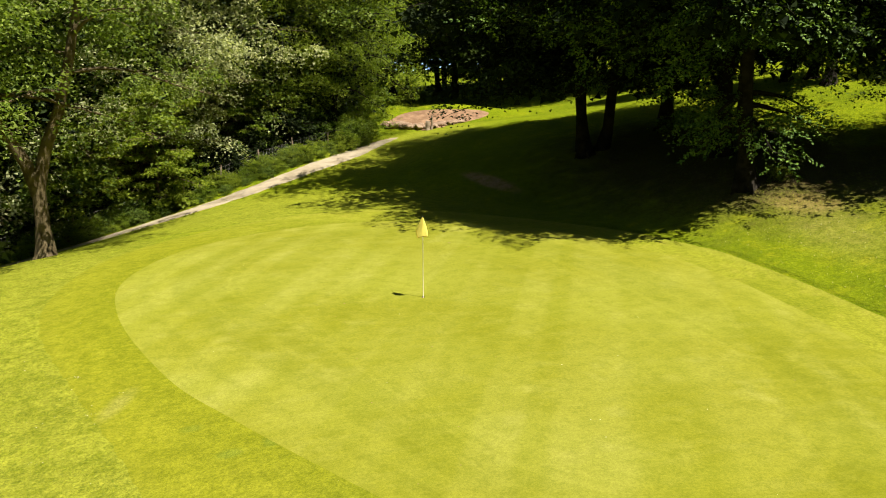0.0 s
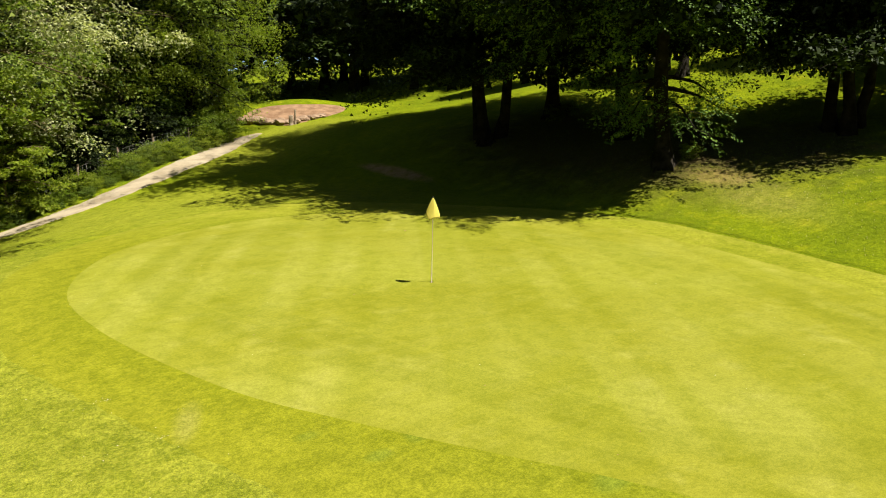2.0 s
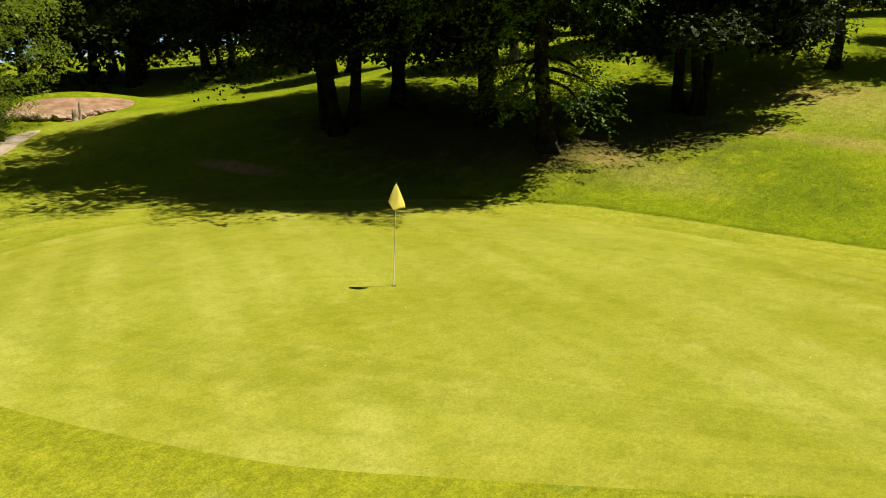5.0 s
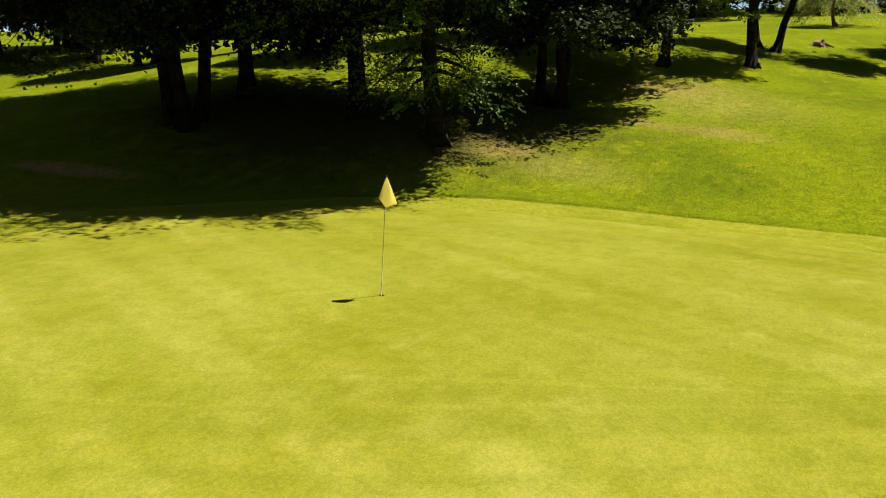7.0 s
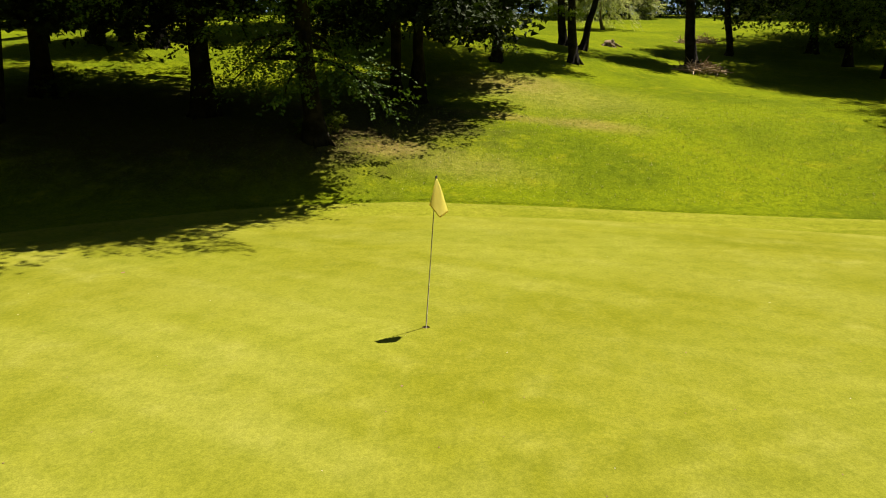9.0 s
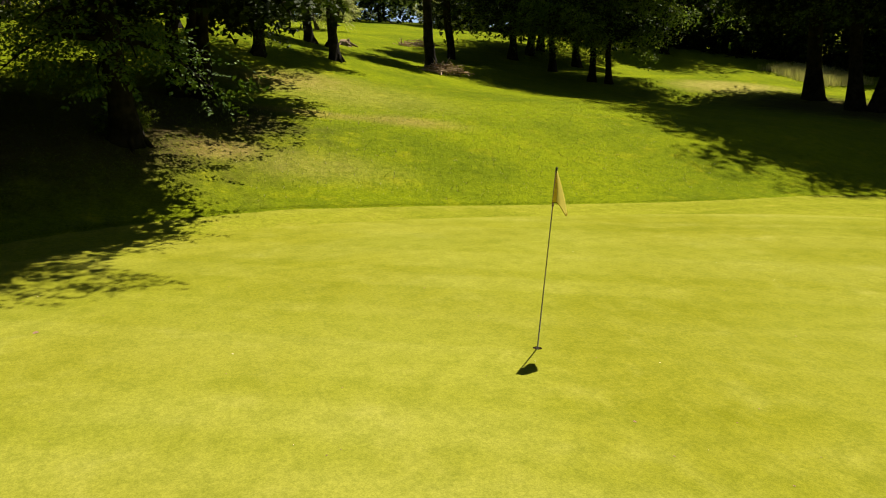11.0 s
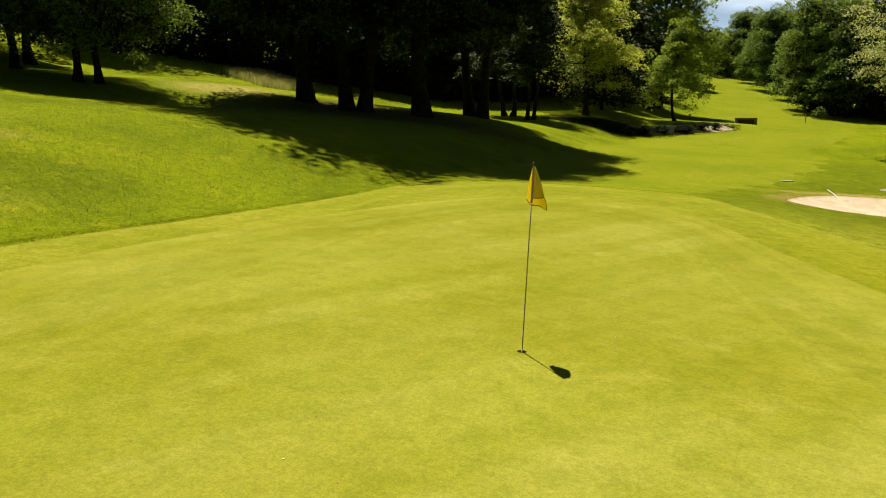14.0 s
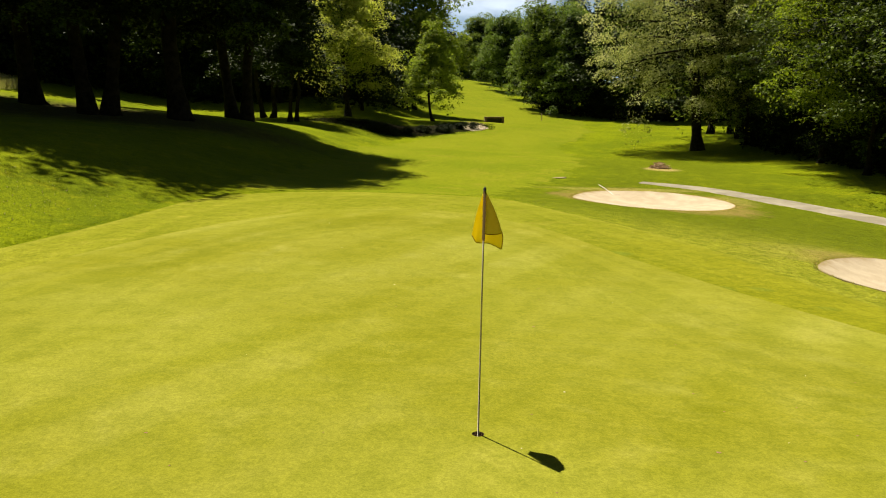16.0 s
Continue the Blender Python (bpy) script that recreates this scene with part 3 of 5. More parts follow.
def ribbon(name, line, width, material, lift, label, strips=9):
    """A path of even width along a smooth line, with thickness."""
    p = np.array(line, float)
    t = np.linspace(0, len(p) - 1, 30 * (len(p) - 1) + 1)
    c = np.stack([np.interp(t, np.arange(len(p)), p[:, k]) for k in (0, 1)], -1)
    for _ in range(60):
        c[1:-1] = 0.25 * c[:-2] + 0.5 * c[1:-1] + 0.25 * c[2:]
    d = np.gradient(c, axis=0)
    d /= np.linalg.norm(d, axis=1)[:, None]
    side = np.stack([-d[:, 1], d[:, 0]], -1)
    across = np.linspace(-0.5, 0.5, strips)
    wob = 1 + 0.05 * np.sin(t * 9) + 0.03 * np.sin(t * 23 + 1)
    w = (width if np.isscalar(width) else np.interp(t, np.arange(len(p)), width)) * wob
    xy = c[:, None] + across[None, :, None] * side[:, None] * w[:, None, None]
    z = height(xy[..., 0], xy[..., 1]) + lift - 0.05 * (np.abs(across) > 0.49)[None]
    z[[0, -1]] -= 0.06
    z[[1, -2]] -= 0.02
    v = np.concatenate([xy, z[..., None]], -1)
    n, k = v.shape[:2]
    i, j = np.meshgrid(np.arange(n - 1), np.arange(k - 1), indexing="ij")
    a = i * k + j
    f = np.stack([a, a + 1, a + k + 1, a + k], -1).reshape(-1, 4)[:, ::-1]
    return tagged(new(name, mesh_of(name, v.reshape(-1, 3), f, material)), label, name, kind="structure")


# ---- ground ----
def axis(lo, hi, near, far_lo, far_hi):
    mid = np.arange(lo, hi, near)
    out = 1.0 * near * 1.06 ** np.arange(1, 140)
    right, left = hi + np.cumsum(out), lo - np.cumsum(out)
    return np.r_[left[left > far_lo][::-1], mid, right[right < far_hi]]


gx, gy = axis(-30.0, 22.0, 0.3, -1500, 1500), axis(-42.0, 45.0, 0.3, -1500, 1500)
X, Y = np.meshgrid(gx, gy, indexing="xy")
Z = height(X, Y) - hollow(X, Y)
ny, nx = X.shape
ii, jj = np.meshgrid(np.arange(ny - 1), np.arange(nx - 1), indexing="ij")
aa = ii * nx + jj
ground = new("ground", mesh_of("ground", np.stack([X, Y, Z], -1).reshape(-1, 3),
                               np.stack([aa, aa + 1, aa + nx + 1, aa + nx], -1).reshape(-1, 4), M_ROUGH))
tagged(ground, "rolling rough grass with dry straw patches, bare soil and painted shade under trees", "ground", kind="structure")

sheet("collar", COLLAR, (0, 0), M_APRON, 0.012, 70, 0.5, label="short mown apron grass round the putting green")
sheet("putting_green", GREEN, (0, 0), M_GREEN, 0.022, 90, 0.054, label="close mown yellow-green putting surface with faint mowing stripes", category="putting green")
sheet("sand_bunker", BUNKER_A, (7, 24.8), M_SAND, 0.0, 40, label="shallow bunker of pale raked sand", category="bunker",
      drop=lambda s, x, y: -0.3 * (1 - s**3) + 0.015 * np.sin(7 * x + 3 * y) * (1 - s))
sheet("sand_bunker", BUNKER_B, (9.6, 9.8), M_SAND, 0.0, 40, label="shallow bunker of pale sand with dry grassy lip", category="bunker",
      drop=lambda s, x, y: -0.3 * (1 - s**3) + 0.015 * np.sin(7 * x + 3 * y) * (1 - s))
sheet("bare_earth", SCRAPE, (-10.5, -36.8), M_EARTH, 0.03, 40, label="scraped bed of bare red-brown earth", category="earth",
      drop=lambda s, x, y: 0.06 * np.sin(1.7 * x + 0.6 * y) * np.sin(1.3 * y) * (1 - s))
ribbon("path", [(22.0, -14.0), (15.5, -17.0), (11.5, -18.9), (7.5, -20.3), (4.9, -21.5), (2.0, -23.7), (-1.7, -27.2), (-4.2, -30.2), (-5.5, -31.5), (-6.5, -32.1)],
       [2.1, 2.1, 2.0, 2.0, 2.0, 1.9, 1.9, 2.0, 1.7, 0.7], M_GRAVEL, 0.03, "pale gravel path along the edge of the wood")
ribbon("path", [(7.9, 31.6), (9.4, 30.7), (10.9, 29.6), (13.0, 26.6), (15.8, 22.9), (19.5, 17.0), (23.0, 8.0)],
       [0.6, 1.1, 1.4, 1.8, 1.9, 1.9, 1.9], M_GRAVEL_GREY, 0.03, "pale gravel path curving past the sand bunkers")
ribbon("fairway", [(-4.4, 19.0), (-4.4, 20.6), (-4.2, 24.0), (-3.9, 27.0), (-3.1, 31.0), (-2.2, 34.0), (-1.4, 40.0), (-0.7, 50.0), (0.0, 57.0), (0.6, 62.0), (5.2, 69.0), (6.0, 80.0), (8.0, 95.0), (5.0, 125.0), (-3.5, 180.0), (-5.5, 240.0), (-5.5, 300.0)],
       [8.0, 9.4, 10.0, 10.4, 11.8, 13.4, 15.2, 15.4, 14.8, 12.0, 9.0, 14.0, 14.0, 24.0, 14.0, 14.0, 14.0], M_FAIRWAY, 0.03, "mown fairway grass running up a far hill", 41)


# ---- trees ----
def unit(v):
    return v / (np.linalg.norm(v, axis=-1, keepdims=True) + 1e-9)


def leaf_mesh(name, at, way, count, size, rng, material, droop=0.35, spread=0.55, slim=0.42, length=0.5, tri=False):
    """Sprays of leaves: at each place a twig along its way, with leaves to both sides."""
    n = len(at)
    a = unit(way + rng.normal(0, 0.45, (n, 3)) + np.array([0, 0, -droop]))
    side = unit(np.cross(a, np.array([0, 0, 1.0]) + rng.normal(0, 0.45, (n, 3))))
    up = np.cross(side, a)
    t = np.linspace(0.05, 1.0, count)[None, :, None] + rng.normal(0, 0.05, (n, count, 1))
    ln = length * rng.uniform(0.6, 1.3, (n, 1, 1))
    sgn = np.where(np.arange(count) % 2 == 0, 1.0, -1.0)[None, :, None]
    base = at[:, None] + a[:, None] * t * ln
    axis_ = unit(a[:, None] * (0.45 + 0.5 * (t > 0.95)) + sgn * side[:, None] * spread + up[:, None] * rng.normal(0, 0.25, (n, count, 1)) + np.array([0, 0, -0.25 * droop]))
    nor = unit(up[:, None] + rng.normal(0, 0.35, (n, count, 3)))
    wid = unit(np.cross(axis_, nor))
    s = size * rng.uniform(0.6, 1.25, (n, count, 1))
    p0, p2 = base, base + axis_ * s
    m = base + axis_ * s * 0.45 + np.cross(wid, axis_) * s * 0.08
    p1, p3 = m + wid * s * slim, m - wid * s * slim
    v = np.stack([p0 + wid * s * slim, p2, p0 - wid * s * slim] if tri else [p0, p1, p2, p3], 2).reshape(-1, 3)
    f = np.arange(len(v)).reshape(-1, 3 if tri else 4)
    return mesh_of(name, v, f, material, smooth=False)


def puff_mesh(name, mid, radius, count, size, rng, material, flat=0.6, slim=0.42, hang=0.25, wrap=0.8, fold=0.12, tri=False):
    """Clumps of leaves: round each centre a cap of leaves, thick above and thin below, that overlap like scales."""
    n = len(mid)
    d = unit(rng.normal(0, 1, (n, count, 3)))
    d[..., 2] = np.where(rng.uniform(0, 1, (n, count)) < wrap, np.abs(d[..., 2]), d[..., 2])
    r = (radius * rng.uniform(0.65, 1.3, (n, 1)))[..., None] * rng.uniform(0.55, 1.05, (n, count, 1)) ** 0.5
    stretch = np.concatenate([rng.uniform(0.75, 1.35, (n, 1, 2)), np.full((n, 1, 1), flat)], -1)
    base = mid[:, None] + d * r * stretch + rng.normal(0, 0.04, (n, count, 3))
    nor = unit(0.7 * d + np.array([0, 0, 0.65]) + rng.normal(0, 0.42, (n, count, 3)))
    way = unit(d * np.array([1, 1, 0.1]) + rng.normal(0, 0.55, (n, count, 3)) - np.array([0, 0, hang]))
    wid = unit(np.cross(way, nor))
    s = size * rng.uniform(0.6, 1.3, (n, count, 1))
    tip, m = base + way * s, base + way * s * 0.45 - np.cross(way, wid) * s * fold
    v = np.stack([base + wid * s * slim, tip, base - wid * s * slim] if tri else [base, m + wid * s * slim, tip, m - wid * s * slim], 2).reshape(-1, 3)
    return mesh_of(name, v, np.arange(len(v)).reshape(-1, 3 if tri else 4), material, smooth=False)


def make_tree(seed, tall, reach, base, trunk_r, leaf, bark, sprays, per, size, limbs=24, subs=9, droop=0.3, stems=1, lean=0.0,
              profile="dome", slim=0.42, length=0.5, skirt=0.0, core=0.25, bias=(0.0, 0.0), clump=0.8, low=None, tri=False, fork=0.0, fluff=0.0, puff=None, heart=None):
    """Meshes of one tree round the origin: trunk with limbs, and crown."""
    rng = np.random.default_rng(seed)
    wood = Builder()
    at, way = [], []
    for st in range(stems):
        off = np.array([0.0, 0.0]) if stems == 1 or fork else 0.55 * np.array([math.cos(st * 2.3 + seed), math.sin(st * 2.3 + seed)])
        top = tall * (0.92 if st == 0 else rng.uniform(0.7, 0.9))
        k = 12
        zz = np.linspace(-0.3, top, k)
        bend = np.cumsum(rng.normal(0, 0.10, (k, 2)), 0)
        bend -= bend[0]
        tilt = np.array([lean, 0.0]) + (off * 0.16 if stems > 1 else 0)
        if fork:
            bend *= np.clip((zz[:, None] - fork) / 3, 0, 1)
            tilt = np.array([0.42 if st else -0.3, 0.1 * st])
        pts = np.c_[off + bend + tilt * np.maximum(zz[:, None] + 0.3 - fork, 0), zz]
        rad = trunk_r * (1 - 0.9 * np.clip(zz / top, 0, 1)) ** 0.8 * (1 + 0.7 * np.exp(-(zz + 0.3) / 0.35))
        wood.tube(pts, rad, 10)
        for r_i in range(5):
            ang = r_i * 1.26 + rng.uniform(-0.3, 0.3)
            d = np.array([math.cos(ang), math.sin(ang)])
            wood.tube([np.r_[off + d * trunk_r * 0.6, 0.35], np.r_[off + d * trunk_r * 1.4, 0.05], np.r_[off + d * trunk_r * 2.3, -0.25]],
                      [trunk_r * 0.35, trunk_r * 0.3, trunk_r * 0.1], 5)
        nl = max(8, limbs // stems)
        extra = low[0] if low and st == 0 else 0
        for i in range(nl + extra):
            s = ((i + 0.5) / nl) ** 0.85 if i < nl else 0.0
            z0 = base + (top * 0.97 - base) * s if i < nl else rng.uniform(low[1], low[2])
            ang = i * 2.39996 + seed + st * 1.7 + rng.uniform(-0.35, 0.35)
            if profile == "dome":
                shape = (1 - s) ** 0.55 * (0.62 + 0.62 * math.sin(math.pi * min(1, s + 0.28)))
            elif profile == "cone":
                shape = 1.05 * (1 - s) ** 0.9 + 0.05
            else:
                shape = 0.35 + 0.9 * math.sin(math.pi * (0.12 + 0.8 * s))
            far = max(0.6, reach * (1 + bias[0] * math.cos(ang) + bias[1] * math.sin(ang)) * shape * rng.uniform(0.88, 1.06) / (1.15 if stems > 1 else 1.0))
            if i >= nl:
                far = low[3] * rng.uniform(0.7, 1.1)
            d = np.array([math.cos(ang), math.sin(ang), 0.0])
            rise = far * (0.10 + 0.65 * s) + rng.uniform(-0.1, 0.2) * far
            sag = far * (droop * (1.15 - s) + 0.1) + (skirt * (1 - s) ** 3) if i < nl else far * 0.5
            t = np.linspace(0, 1, 6)[:, None]
            c0 = np.array([np.interp(z0, zz, pts[:, 0]), np.interp(z0, zz, pts[:, 1]), z0])
            wig = np.cumsum(rng.normal(0, 0.035 * far, (6, 3)), 0) * t
            limb = c0 + d * far * t + np.array([0, 0, 1.0]) * (rise * t - sag * t**2) + wig
            wood.tube(limb, np.linspace(max(0.03, trunk_r * 0.34 * (1 - s * 0.7)), 0.012, 6), 5, cap=False)
            for b in range(subs):
                u = 0.22 + 0.78 * (b + rng.uniform(0, 1)) / subs
                p = np.array([np.interp(u, t[:, 0], limb[:, c]) for c in range(3)])
                turn = (1 if b % 2 else -1) * rng.uniform(0.4, 1.15)
                ca, sa = math.cos(turn), math.sin(turn)
                e = np.array([d[0] * ca - d[1] * sa, d[0] * sa + d[1] * ca, rng.uniform(-0.15, 0.3)])
                ln = far * rng.uniform(0.22, 0.42) * (1.15 - 0.55 * u)
                tt = np.linspace(0, 1, 4)[:, None]
                twig = p + e * ln * tt + np.array([0, 0, -1.0]) * (droop * ln * tt**2)
                if ln > 0.5:
                    wood.tube(twig, np.linspace(0.02, 0.006, 4), 3, cap=False)
                at.append((p, twig[-1], e, ln))
    ps, qs = np.array([a[0] for a in at]), np.array([a[1] for a in at])
    es, ls = np.array([a[2] for a in at]), np.array([a[3] for a in at])
    inset = 1.0 if leaf in (M_LEAF_DARK, M_LEAF_GROVE, M_LEAF_SKIRT) else 0.78
    radius, inner = (puff[0] if puff else 0.7), None
    if puff:
        _, flat, share = puff
        keep = rng.uniform(0, 1, len(at)) < share
        mid = (0.25 * ps + 0.75 * qs)[keep] + rng.normal(0, fluff + 0.1, (keep.sum(), 3)) + np.array([0, 0, 0.7]) * rng.normal(0, flat * radius, (keep.sum(), 1))
        crown = puff_mesh("crown", mid, radius, max(4, sprays * per // len(mid)), size, rng, leaf, flat, slim * (1.15 if size > 0.1 else 1.0), droop, tri=size > 0.1)
    else:
        pick = rng.choice(len(at), sprays, p=ls / ls.sum())
        u = rng.uniform(0.1, 1.05, (sprays, 1)) ** clump
        pos = ps[pick] + (qs - ps)[pick] * u + rng.normal(0, fluff + 0.16 + 0.05 * ls[pick][:, None], (sprays, 3))
        crown = leaf_mesh("crown", pos, es[pick], per, size, rng, leaf, droop, 0.6, slim, length, tri)
    # filler clumps that block light; most carry the shade-black leaf colour
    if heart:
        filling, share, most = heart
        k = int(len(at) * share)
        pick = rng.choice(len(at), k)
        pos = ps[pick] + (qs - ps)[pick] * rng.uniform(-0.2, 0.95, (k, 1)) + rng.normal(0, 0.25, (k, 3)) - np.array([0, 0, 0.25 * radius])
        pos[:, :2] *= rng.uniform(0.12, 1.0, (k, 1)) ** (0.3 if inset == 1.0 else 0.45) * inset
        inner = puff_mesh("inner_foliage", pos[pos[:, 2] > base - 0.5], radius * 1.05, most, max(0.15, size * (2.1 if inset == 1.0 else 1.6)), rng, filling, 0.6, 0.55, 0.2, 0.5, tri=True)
    elif core and not puff:
        k = int(sprays * core)
        pick = rng.choice(len(at), k)
        pos = ps[pick] * 0.75 + qs[pick] * 0.25 + rng.normal(0, 0.3, (k, 3))
        pos[:, :2] *= rng.uniform(0.25, 0.9, (k, 1))
        pos = pos[pos[:, 2] > base]
        inner = leaf_mesh("inner_foliage", pos, rng.normal(0, 1, (len(pos), 3)), 5, size * 1.7, rng, leaf, 0.2, 0.7, 0.5, length * 1.4, tri)
    return wood.mesh("trunk", bark), crown, inner


def plant(name, kit, x, y, label, category, group="", turn=0.0, size=1.0, sink=0.05):
    """One tree or bush of a kind, on the ground at x, y."""
    m = Matrix.Translation((x, y, H(x, y) - sink)) @ Matrix.Rotation(radians(turn), 4, "Z") @ Matrix.Diagonal((size, size, size, 1))
    ob = empty(name, m, label, category, group)
    for me, nm in zip(kit, ("trunk", "crown", "inner_foliage")):
        if me is not None:
            part(nm, me, ob)
    return ob


